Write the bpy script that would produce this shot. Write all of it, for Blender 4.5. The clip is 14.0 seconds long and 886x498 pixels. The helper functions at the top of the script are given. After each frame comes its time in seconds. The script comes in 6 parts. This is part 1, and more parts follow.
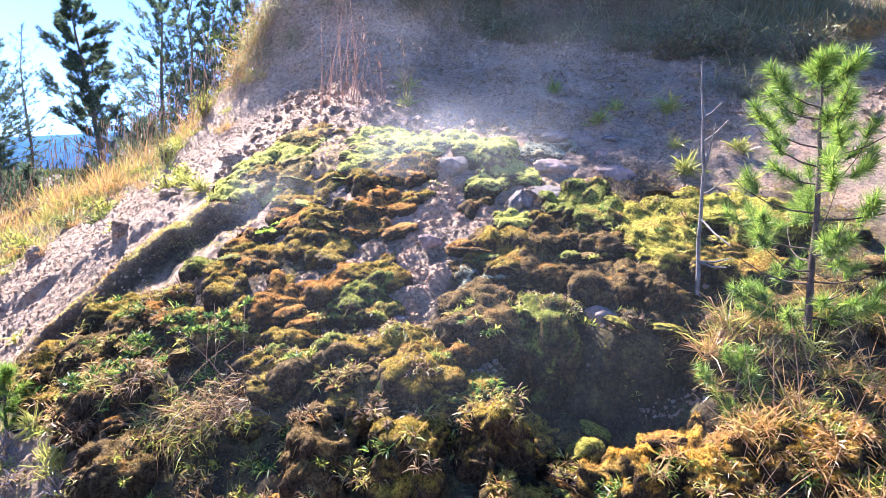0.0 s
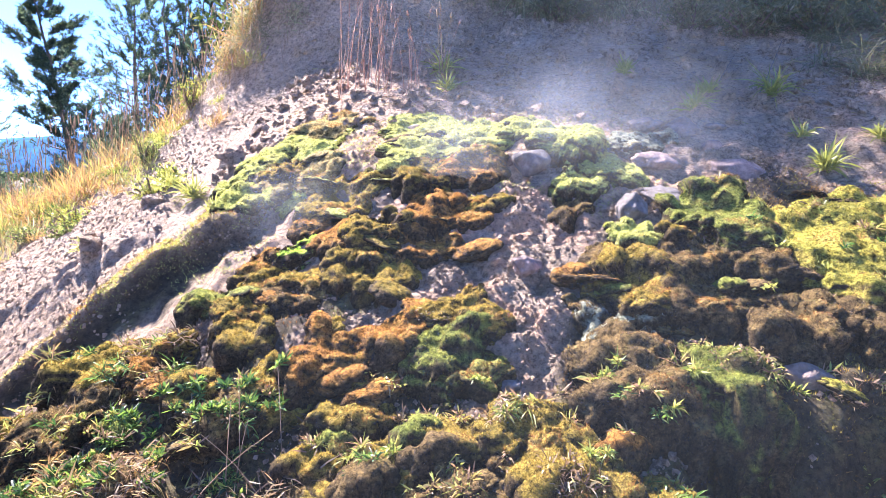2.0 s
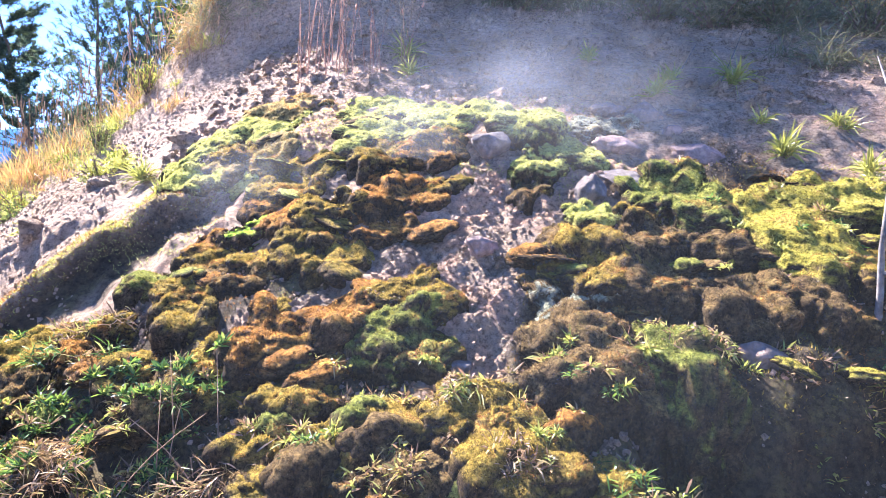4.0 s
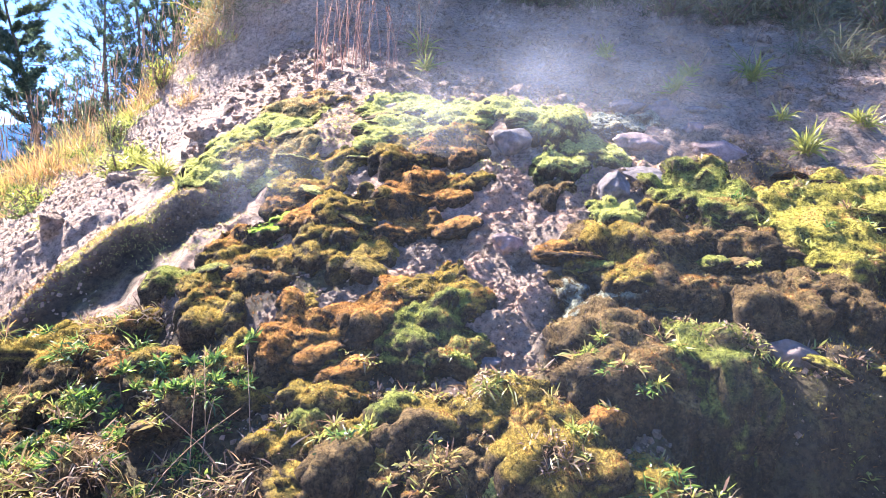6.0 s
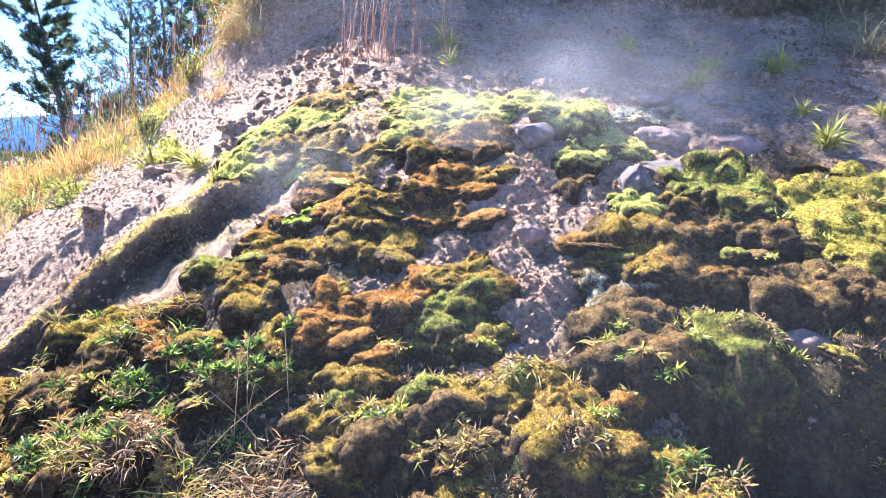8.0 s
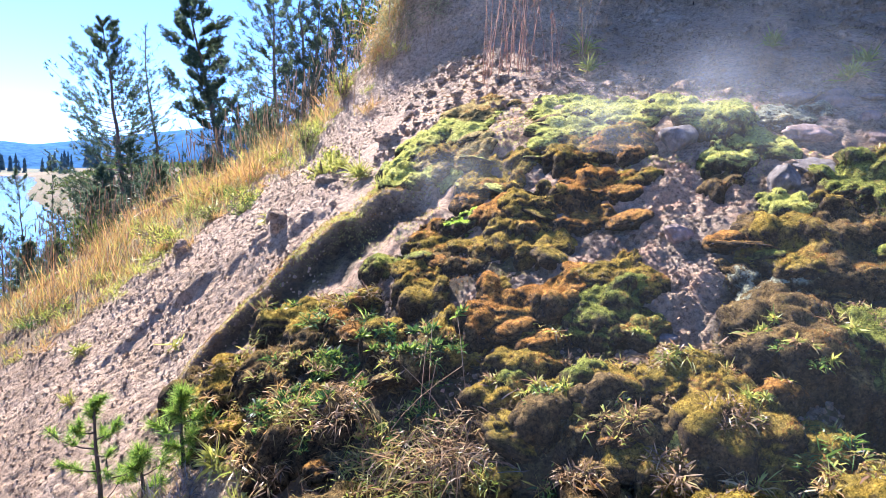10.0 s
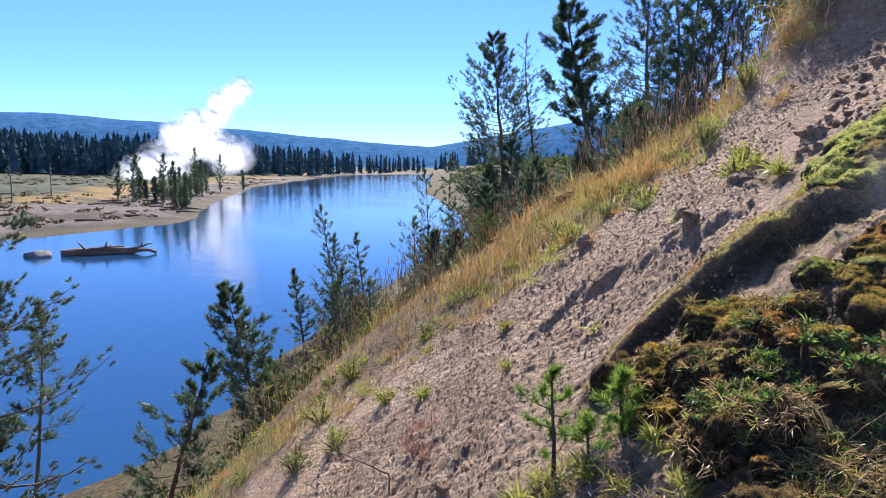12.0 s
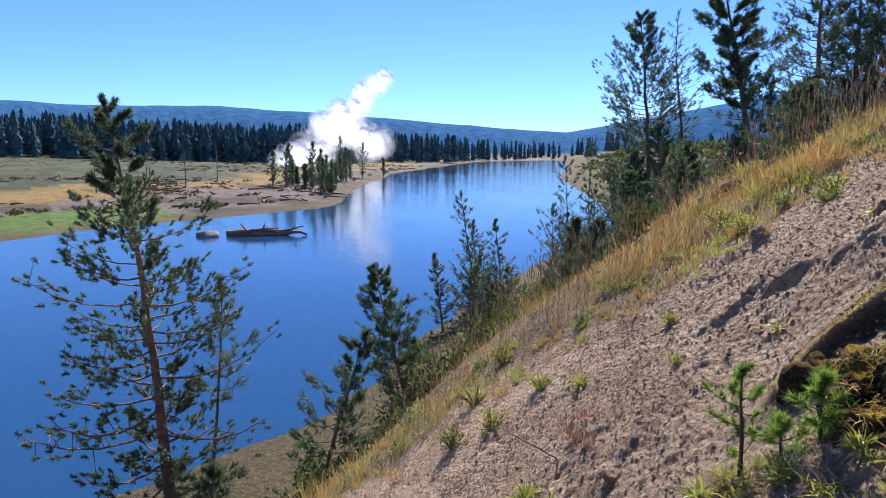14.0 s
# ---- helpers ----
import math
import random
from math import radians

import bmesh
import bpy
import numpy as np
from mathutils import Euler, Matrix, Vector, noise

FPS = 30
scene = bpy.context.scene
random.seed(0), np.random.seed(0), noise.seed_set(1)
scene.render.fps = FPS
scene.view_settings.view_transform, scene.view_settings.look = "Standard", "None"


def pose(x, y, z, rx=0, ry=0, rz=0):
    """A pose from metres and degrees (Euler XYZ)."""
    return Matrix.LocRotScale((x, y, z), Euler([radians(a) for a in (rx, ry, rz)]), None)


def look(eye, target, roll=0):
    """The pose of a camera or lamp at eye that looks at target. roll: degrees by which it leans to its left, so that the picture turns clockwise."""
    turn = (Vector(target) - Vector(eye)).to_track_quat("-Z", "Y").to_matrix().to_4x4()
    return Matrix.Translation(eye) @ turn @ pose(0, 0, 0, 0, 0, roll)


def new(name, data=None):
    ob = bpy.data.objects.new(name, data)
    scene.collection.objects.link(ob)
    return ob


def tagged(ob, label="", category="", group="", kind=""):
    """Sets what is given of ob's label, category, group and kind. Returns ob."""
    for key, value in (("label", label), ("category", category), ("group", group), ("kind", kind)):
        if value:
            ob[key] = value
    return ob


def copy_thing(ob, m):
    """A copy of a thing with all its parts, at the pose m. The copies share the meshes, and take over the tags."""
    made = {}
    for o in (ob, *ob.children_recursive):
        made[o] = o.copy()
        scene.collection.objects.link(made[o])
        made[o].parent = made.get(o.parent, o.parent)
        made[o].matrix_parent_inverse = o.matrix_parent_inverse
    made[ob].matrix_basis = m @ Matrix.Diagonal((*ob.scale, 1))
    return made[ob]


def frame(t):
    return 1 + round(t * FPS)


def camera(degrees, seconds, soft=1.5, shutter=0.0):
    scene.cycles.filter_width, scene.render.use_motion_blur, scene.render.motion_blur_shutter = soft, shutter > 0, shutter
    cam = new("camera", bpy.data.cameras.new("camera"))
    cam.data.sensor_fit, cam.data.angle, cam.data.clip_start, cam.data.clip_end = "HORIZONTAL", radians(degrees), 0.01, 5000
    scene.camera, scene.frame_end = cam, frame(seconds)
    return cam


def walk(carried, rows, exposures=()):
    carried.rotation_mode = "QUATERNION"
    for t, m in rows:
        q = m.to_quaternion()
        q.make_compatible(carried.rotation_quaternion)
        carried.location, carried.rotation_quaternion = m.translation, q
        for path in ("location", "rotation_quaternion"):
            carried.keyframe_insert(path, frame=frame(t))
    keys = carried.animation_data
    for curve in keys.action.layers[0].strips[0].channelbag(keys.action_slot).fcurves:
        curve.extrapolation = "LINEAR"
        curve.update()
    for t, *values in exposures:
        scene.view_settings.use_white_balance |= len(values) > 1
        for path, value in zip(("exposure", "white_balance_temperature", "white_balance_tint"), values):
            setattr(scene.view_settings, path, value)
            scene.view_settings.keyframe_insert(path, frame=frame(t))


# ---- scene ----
cam = camera(70.2, 14.0, soft=0.4)
PATH = [
    (0, (0.000, 0.000, 1.600), (-0.127, 1.991, 1.454), 3.35),
    (0.5, (-0.186, 0.302, 1.593), (-0.282, 2.296, 1.458), 3.09),
    (1, (-0.339, 0.660, 1.611), (-0.434, 2.653, 1.474), 2.66),
    (1.5, (-0.477, 0.810, 1.629), (-0.555, 2.804, 1.486), 2.72),
    (2, (-0.520, 0.882, 1.614), (-0.580, 2.876, 1.470), 2.72),
    (2.5, (-0.468, 0.960, 1.597), (-0.487, 2.955, 1.454), 2.74),
    (3, (-0.443, 0.947, 1.569), (-0.422, 2.942, 1.426), 2.99),
    (5.5, (-0.478, 0.959, 1.541), (-0.452, 2.953, 1.388), 3.20),
    (6, (-0.524, 0.954, 1.542), (-0.509, 2.947, 1.385), 3.32),
    (6.5, (-0.528, 0.942, 1.534), (-0.528, 2.936, 1.371), 3.47),
    (7, (-0.529, 0.938, 1.546), (-0.540, 2.930, 1.373), 3.53),
    (9.5, (-0.627, 0.652, 1.554), (-0.886, 2.624, 1.345), 2.57),
    (10, (-0.663, 0.586, 1.562), (-1.081, 2.530, 1.354), 2.13),
    (10.5, (-0.699, 0.508, 1.577), (-1.345, 2.389, 1.370), 1.71),
    (11, (-0.747, 0.436, 1.590), (-1.639, 2.214, 1.375), 1.49),
    (11.5, (-0.803, 0.326, 1.602), (-1.981, 1.924, 1.363), 0.96),
    (12, (-0.833, 0.216, 1.610), (-2.208, 1.645, 1.352), 0.41),
    (12.5, (-0.856, 0.143, 1.613), (-2.339, 1.457, 1.339), 0.22),
    (13, (-0.891, 0.064, 1.611), (-2.448, 1.287, 1.327), 0.06),
    (13.5, (-0.903, 0.010, 1.634), (-2.512, 1.159, 1.334), 0.00),
    (14, (-0.917, -0.018, 1.631), (-2.556, 1.087, 1.329), 0.06),
]
walk(cam, [(t, look(eye, target, roll)) for t, eye, target, roll in PATH],
     [(0, 2.68, 5550, 25), (3, 2.8, 5550, 25), (7, 2.8, 5550, 24), (9.5, 2.58, 5550, 22), (10.5, 1.97, 5550, 19), (11.5, 1.45, 5550, 17), (12.5, 1.22, 5600, 16), (14, 1.07, 5600, 16)])

# ---- light ----
SUN_TURN, SUN_UP = radians(-43), radians(44.5)   # left of ahead; above the horizon
sun_way = Vector((math.sin(SUN_TURN) * math.cos(SUN_UP), math.cos(SUN_TURN) * math.cos(SUN_UP), math.sin(SUN_UP)))
world = bpy.data.worlds.new("sky")
scene.world = world
world.use_nodes = True
wn, wl = world.node_tree.nodes, world.node_tree.links
sky = wn.new("ShaderNodeTexSky")
sky.sky_type, sky.sun_disc = "NISHITA", False
sky.sun_elevation, sky.sun_rotation = SUN_UP, SUN_TURN
sky.altitude, sky.air_density, sky.dust_density, sky.ozone_density = 2300, 1.0, 0.05, 2.6
air = wn.new("ShaderNodeMix")                       # the clear mountain air is a shade bluer
air.data_type, air.blend_type = "RGBA", "MULTIPLY"
air.inputs[0].default_value, air.inputs[7].default_value = 1.0, (0.645, 0.825, 1.15, 1)
wl.new(sky.outputs[0], air.inputs[6])
wl.new(air.outputs[2], wn["Background"].inputs[0])
wn["Background"].inputs[1].default_value = 0.073
sun = new("sun", bpy.data.lights.new("sun", "SUN"))
sun.data.energy, sun.data.angle, sun.data.color = 5.0, radians(0.55), (1.0, 0.91, 0.77)
sun.matrix_world = look(sun_way * 50, (0, 0, 0))

# ---- materials ----
def shader(name):
    m = bpy.data.materials.new(name)
    m.use_nodes = True
    nt = m.node_tree
    return m, nt, nt.nodes["Principled BSDF"], nt.nodes["Material Output"]


def ramp(nt, source, stops):
    r = nt.nodes.new("ShaderNodeValToRGB")
    while len(r.color_ramp.elements) < len(stops):
        r.color_ramp.elements.new(0.5)
    for e, (at, c) in zip(r.color_ramp.elements, stops):
        e.position, e.color = at, (*c, 1)
    nt.links.new(source, r.inputs[0])
    return r.outputs[0]


def texture(nt, scale, detail=6, rough=0.6, kind="Noise", coords="Object"):
    tc = nt.nodes.new("ShaderNodeTexCoord")
    n = nt.nodes.new("ShaderNodeTex" + kind)
    n.inputs["Scale"].default_value = scale
    if kind == "Noise":
        n.inputs["Detail"].default_value, n.inputs["Roughness"].default_value = detail, rough
    nt.links.new(tc.outputs[coords], n.inputs["Vector"])
    return n.outputs["Fac"] if kind == "Noise" else n.outputs["Distance"]


def blend(nt, fac, a, b, mode="MIX"):
    m = nt.nodes.new("ShaderNodeMix")
    m.data_type, m.blend_type = "RGBA", mode
    for slot, v in ((0, fac), (6, a), (7, b)):
        if isinstance(v, (int, float)):
            m.inputs[slot].default_value = v
        elif isinstance(v, tuple):
            m.inputs[slot].default_value = (*v, 1)
        else:
            nt.links.new(v, m.inputs[slot])
    return m.outputs[2]


def relief(nt, bsdf, height, strength, distance):
    b = nt.nodes.new("ShaderNodeBump")
    b.inputs["Strength"].default_value, b.inputs["Distance"].default_value = strength, distance
    nt.links.new(height, b.inputs["Height"])
    nt.links.new(b.outputs[0], bsdf.inputs["Normal"])
    return b


def plain(name, dark, light, scale=8.0, rough=0.85, bump=0.5, depth=0.01, fine=60.0):
    """A rough surface with two scales of variation."""
    m, nt, p, _ = shader(name)
    a = ramp(nt, texture(nt, scale), [(0.3, dark), (0.7, light)])
    b = ramp(nt, texture(nt, fine, 4, 0.7), [(0.25, (0.55, 0.55, 0.55)), (0.75, (1.25, 1.25, 1.25))])
    nt.links.new(blend(nt, 1.0, a, b, "MULTIPLY"), p.inputs["Base Color"])
    p.inputs["Roughness"].default_value = rough
    p.inputs["Specular IOR Level"].default_value = 0.2
    relief(nt, p, texture(nt, fine * 0.6, 8, 0.75), bump, depth)
    return m


def leafy(name, stops, through_light=0.4, gloss=0.08, patch=0.0, others=()):
    """Leaves, needles and blades: each one takes its own tone, and light comes through."""
    m, nt, p, out = shader(name)
    g = nt.nodes.new("ShaderNodeNewGeometry")
    pick = g.outputs["Random Per Island"]
    if patch:
        mixer = nt.nodes.new("ShaderNodeMix")
        mixer.inputs[0].default_value = 0.55
        nt.links.new(pick, mixer.inputs[2])
        nt.links.new(texture(nt, patch, 3, 0.6), mixer.inputs[3])
        pick = mixer.outputs[0]
    c = ramp(nt, pick, stops)
    for size, more in others:                         # patches of another growth
        here = ramp(nt, texture(nt, size, 4, 0.65), [(0.50, (0, 0, 0)), (0.60, (1, 1, 1))])
        c = blend(nt, here, c, ramp(nt, pick, more))
    d, t, gl = nt.nodes.new("ShaderNodeBsdfDiffuse"), nt.nodes.new("ShaderNodeBsdfTranslucent"), nt.nodes.new("ShaderNodeBsdfGlossy")
    gl.inputs["Roughness"].default_value = 0.45
    a, b = nt.nodes.new("ShaderNodeMixShader"), nt.nodes.new("ShaderNodeMixShader")
    a.inputs[0].default_value, b.inputs[0].default_value = through_light, gloss
    nt.links.new(c, d.inputs[0]), nt.links.new(c, t.inputs[0])
    nt.links.new(d.outputs[0], a.inputs[1]), nt.links.new(t.outputs[0], a.inputs[2])
    nt.links.new(a.outputs[0], b.inputs[1]), nt.links.new(gl.outputs[0], b.inputs[2])
    nt.links.new(b.outputs[0], out.inputs[0])
    return m


def ground_material(name, regions, mudded=0.0):
    m, nt, p, _ = shader(name)
    at = nt.nodes.new("ShaderNodeAttribute")
    at.attribute_name = "region"
    sep = nt.nodes.new("ShaderNodeSeparateColor")
    nt.links.new(at.outputs["Color"], sep.inputs[0])
    soil = ramp(nt, texture(nt, 1.7, 8, 0.7), [(0.3, (0.25, 0.17, 0.102)), (0.5, (0.42, 0.295, 0.185)), (0.72, (0.57, 0.43, 0.295))])
    grit = ramp(nt, texture(nt, 45, 6, 0.8), [(0.40, (0.52, 0.50, 0.49)), (0.5, (1, 1, 1)), (0.6, (1.32, 1.31, 1.29))])
    rubble = ramp(nt, texture(nt, 30, 8, 0.85), [(0.40, (0.42, 0.40, 0.39)), (0.5, (1, 1, 1)), (0.6, (1.4, 1.38, 1.36))])
    soil = blend(nt, 1.0, soil, rubble, "MULTIPLY")
    mud = ramp(nt, texture(nt, 3.5, 8, 0.7), [(0.3, (0.20, 0.14, 0.085)), (0.46, (0.40, 0.30, 0.20)), (0.58, (0.52, 0.335, 0.205)), (0.75, (0.60, 0.47, 0.335))])
    mud = blend(nt, 1.0, mud, grit, "MULTIPLY")
    thatch = ramp(nt, texture(nt, 5, 8, 0.75), [(0.3, (0.10, 0.07, 0.04)), (0.55, (0.27, 0.19, 0.105)), (0.75, (0.20, 0.165, 0.07))])
    thatch = blend(nt, 1.0, thatch, grit, "MULTIPLY")
    meadow = ramp(nt, texture(nt, 0.045, 7, 0.65), [(0.36, (0.05, 0.065, 0.022)), (0.46, (0.15, 0.115, 0.05)), (0.55, (0.19, 0.155, 0.09)), (0.64, (0.08, 0.095, 0.03))])
    fine = ramp(nt, texture(nt, 0.8, 6, 0.75), [(0.35, (0.45, 0.45, 0.42)), (0.6, (1.1, 1.1, 1.1))])
    tone = nt.nodes.new("ShaderNodeAttribute")
    tone.attribute_name = "meadow_tone"
    meadow = blend(nt, 1.0, blend(nt, 0.18, tone.outputs["Color"], meadow), fine, "MULTIPLY")
    c = blend(nt, sep.outputs[2] if regions else mudded, soil, mud)
    c = blend(nt, sep.outputs[0] if regions else 0.0, c, thatch)
    c = blend(nt, sep.outputs[1] if regions else 0.0, c, meadow)
    # dark mossy soil; also the painted shade under the mound's crest
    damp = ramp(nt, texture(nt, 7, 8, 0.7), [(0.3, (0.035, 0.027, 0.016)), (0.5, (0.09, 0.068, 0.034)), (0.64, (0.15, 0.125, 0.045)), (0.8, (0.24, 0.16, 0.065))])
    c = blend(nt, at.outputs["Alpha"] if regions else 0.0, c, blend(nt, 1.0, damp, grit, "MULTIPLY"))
    nt.links.new(c, p.inputs["Base Color"])
    p.inputs["Roughness"].default_value, p.inputs["Specular IOR Level"].default_value = 0.92, 0.15
    crumbs, cells = nt.nodes.new("ShaderNodeMath"), nt.nodes.new("ShaderNodeMath")
    crumbs.operation, cells.operation = "SUBTRACT", "SUBTRACT"
    nt.links.new(texture(nt, 24, 10, 0.8), crumbs.inputs[0]), nt.links.new(texture(nt, 27, kind="Voronoi"), crumbs.inputs[1])
    nt.links.new(crumbs.outputs[0], cells.inputs[0]), nt.links.new(texture(nt, 120, 6, 0.8), cells.inputs[1])
    relief(nt, p, cells.outputs[0], 1.0, 0.028)
    return m


def water_material():
    m, nt, p, out = shader("river_water")
    deep, clear = nt.nodes.new("ShaderNodeBsdfDiffuse"), nt.nodes.new("ShaderNodeBsdfTransparent")
    deep.inputs[0].default_value = (0.055, 0.20, 0.46, 1)
    clear.inputs[0].default_value = (0.29, 0.51, 0.66, 1)
    body = nt.nodes.new("ShaderNodeMixShader")
    body.inputs[0].default_value = 0.76
    nt.links.new(deep.outputs[0], body.inputs[1]), nt.links.new(clear.outputs[0], body.inputs[2])
    gloss = nt.nodes.new("ShaderNodeBsdfGlossy")
    gloss.inputs["Roughness"].default_value = 0.07
    f = nt.nodes.new("ShaderNodeFresnel")
    f.inputs[0].default_value = 1.85
    top = nt.nodes.new("ShaderNodeMixShader")
    nt.links.new(f.outputs[0], top.inputs[0])
    nt.links.new(body.outputs[0], top.inputs[1]), nt.links.new(gloss.outputs[0], top.inputs[2])
    tc, wind, streak = nt.nodes.new("ShaderNodeTexCoord"), nt.nodes.new("ShaderNodeMapping"), nt.nodes.new("ShaderNodeTexNoise")
    wind.inputs["Rotation"].default_value, wind.inputs["Scale"].default_value = (0, 0, 0.85), (0.02, 0.16, 1)
    streak.inputs["Scale"].default_value, streak.inputs["Detail"].default_value = 1.0, 6
    nt.links.new(tc.outputs["Object"], wind.inputs[0]), nt.links.new(wind.outputs[0], streak.inputs["Vector"])
    nt.links.new(ramp(nt, streak.outputs["Fac"], [(0.45, (0.06, 0.06, 0.06)), (0.75, (0.10, 0.10, 0.10))]), gloss.inputs["Roughness"])
    b = nt.nodes.new("ShaderNodeBump")
    b.inputs["Distance"].default_value = 0.10
    nt.links.new(ramp(nt, streak.outputs["Fac"], [(0.40, (0.22, 0.22, 0.22)), (0.75, (0.42, 0.42, 0.42))]), b.inputs["Strength"])
    nt.links.new(texture(nt, 0.9, 5, 0.6), b.inputs["Height"])
    nt.links.new(b.outputs[0], gloss.inputs["Normal"])
    nt.links.new(top.outputs[0], out.inputs[0])
    return m


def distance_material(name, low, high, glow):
    """Far wooded hills; the air's blue haze is put into their colour and a faint glow."""
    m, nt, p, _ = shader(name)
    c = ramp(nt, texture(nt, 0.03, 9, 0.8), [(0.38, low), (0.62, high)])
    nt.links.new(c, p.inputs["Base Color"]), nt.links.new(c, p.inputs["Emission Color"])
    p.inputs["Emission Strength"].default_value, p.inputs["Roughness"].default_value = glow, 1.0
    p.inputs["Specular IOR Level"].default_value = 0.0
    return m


MAT_GROUND, MAT_SOIL, MAT_WATER = ground_material("ground", True), ground_material("loose_soil", False), water_material()
MAT_MUD = ground_material("loose_mud", False, 1.0)
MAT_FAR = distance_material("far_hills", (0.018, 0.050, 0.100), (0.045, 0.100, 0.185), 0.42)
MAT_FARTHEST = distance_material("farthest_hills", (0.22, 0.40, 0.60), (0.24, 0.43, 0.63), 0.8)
MAT_NEEDLE = leafy("pine_needles", [(0.0, (0.025, 0.05, 0.028)), (0.5, (0.075, 0.115, 0.055)), (1.0, (0.19, 0.225, 0.095))], 0.45, 0.04)
MAT_NEEDLE_YOUNG = leafy("young_pine_needles", [(0.0, (0.05, 0.11, 0.012)), (0.5, (0.17, 0.28, 0.03)), (1.0, (0.38, 0.46, 0.08))], 0.6, 0.04)
MAT_BARK = plain("pine_bark", (0.13, 0.085, 0.06), (0.30, 0.20, 0.145), 9, 0.9, 0.8, 0.02, 30)
MAT_DEADWOOD = plain("grey_dead_wood", (0.11, 0.095, 0.08), (0.26, 0.235, 0.205), 14, 0.85, 0.6, 0.006, 70)
# bluer than the near pines: the air's haze is put into this colour
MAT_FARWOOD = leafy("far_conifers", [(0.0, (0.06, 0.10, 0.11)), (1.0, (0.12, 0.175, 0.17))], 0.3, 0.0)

# ---- small builders ----
def mesh_np(name, verts, faces, smooth=False):
    """A mesh from arrays; faces is one array (all of one size)."""
    me = bpy.data.meshes.new(name)
    verts, faces = np.asarray(verts, np.float32), np.asarray(faces, np.int32)
    k = faces.shape[1]
    me.vertices.add(len(verts)), me.loops.add(faces.size), me.polygons.add(len(faces))
    me.vertices.foreach_set("co", verts.ravel())
    me.loops.foreach_set("vertex_index", faces.ravel())
    me.polygons.foreach_set("loop_start", np.arange(0, faces.size, k, dtype=np.int32))
    me.polygons.foreach_set("use_smooth", np.full(len(faces), smooth))
    me.update(calc_edges=True)
    return me


def part(name, me, material, parent=None, label=""):
    """One mesh object, under its thing or part."""
    if isinstance(me, bmesh.types.BMesh):
        bm, me = me, bpy.data.meshes.new(name)
        bm.to_mesh(me)
        bm.free()
    if not me.materials:
        me.materials.append(material)
    ob = new(name, me)
    if parent:
        ob.parent = parent
    if label:
        tagged(ob, label)
    return ob


def lattice(ix, iy, seed):
    h = (ix.astype(np.int64) * 374761393 + iy.astype(np.int64) * 668265263 + seed * 974711) & 0xFFFFFFFF
    h = ((h ^ (h >> 13)) * 1274126177) & 0xFFFFFFFF
    return ((h ^ (h >> 16)) & 0xFFFF) / 65535.0


def value_noise(x, y, seed=0):
    ix, iy = np.floor(x), np.floor(y)
    fx, fy = x - ix, y - iy
    fx, fy = fx * fx * (3 - 2 * fx), fy * fy * (3 - 2 * fy)
    a, b = lattice(ix, iy, seed), lattice(ix + 1, iy, seed)
    c, d = lattice(ix, iy + 1, seed), lattice(ix + 1, iy + 1, seed)
    return (a + (b - a) * fx) * (1 - fy) + (c + (d - c) * fx) * fy - 0.5


def fractal(x, y, octaves=4, seed=0, gain=0.5):
    out, amp = 0.0, 1.0
    for k in range(octaves):
        out = out + amp * value_noise(x * 2 ** k + 17.3 * k, y * 2 ** k - 9.1 * k, seed + k)
        amp *= gain
    return out


# ---- the lie of the land ----
WATER = -5.4


def soft(v, k):
    return k * np.logaddexp(0, v / k)


def sig(v):
    return 1 / (1 + np.exp(-np.clip(v, -40, 40)))


def near_bank(y):
    return np.interp(y, [-300, -50, 2, 6, 19, 49, 63, 128, 300, 450, 520], [-60, -11, -11.5, -12.6, -22.0, -39, -53, -126, -290, -430, -520])


def far_bank(y):
    return np.interp(y, [-300, -60, -2, 5, 18, 32, 37, 54, 110, 144, 300, 450, 520], [-130, -58, -65, -70, -75, -80, -85, -115, -196, -232, -400, -452, -520])


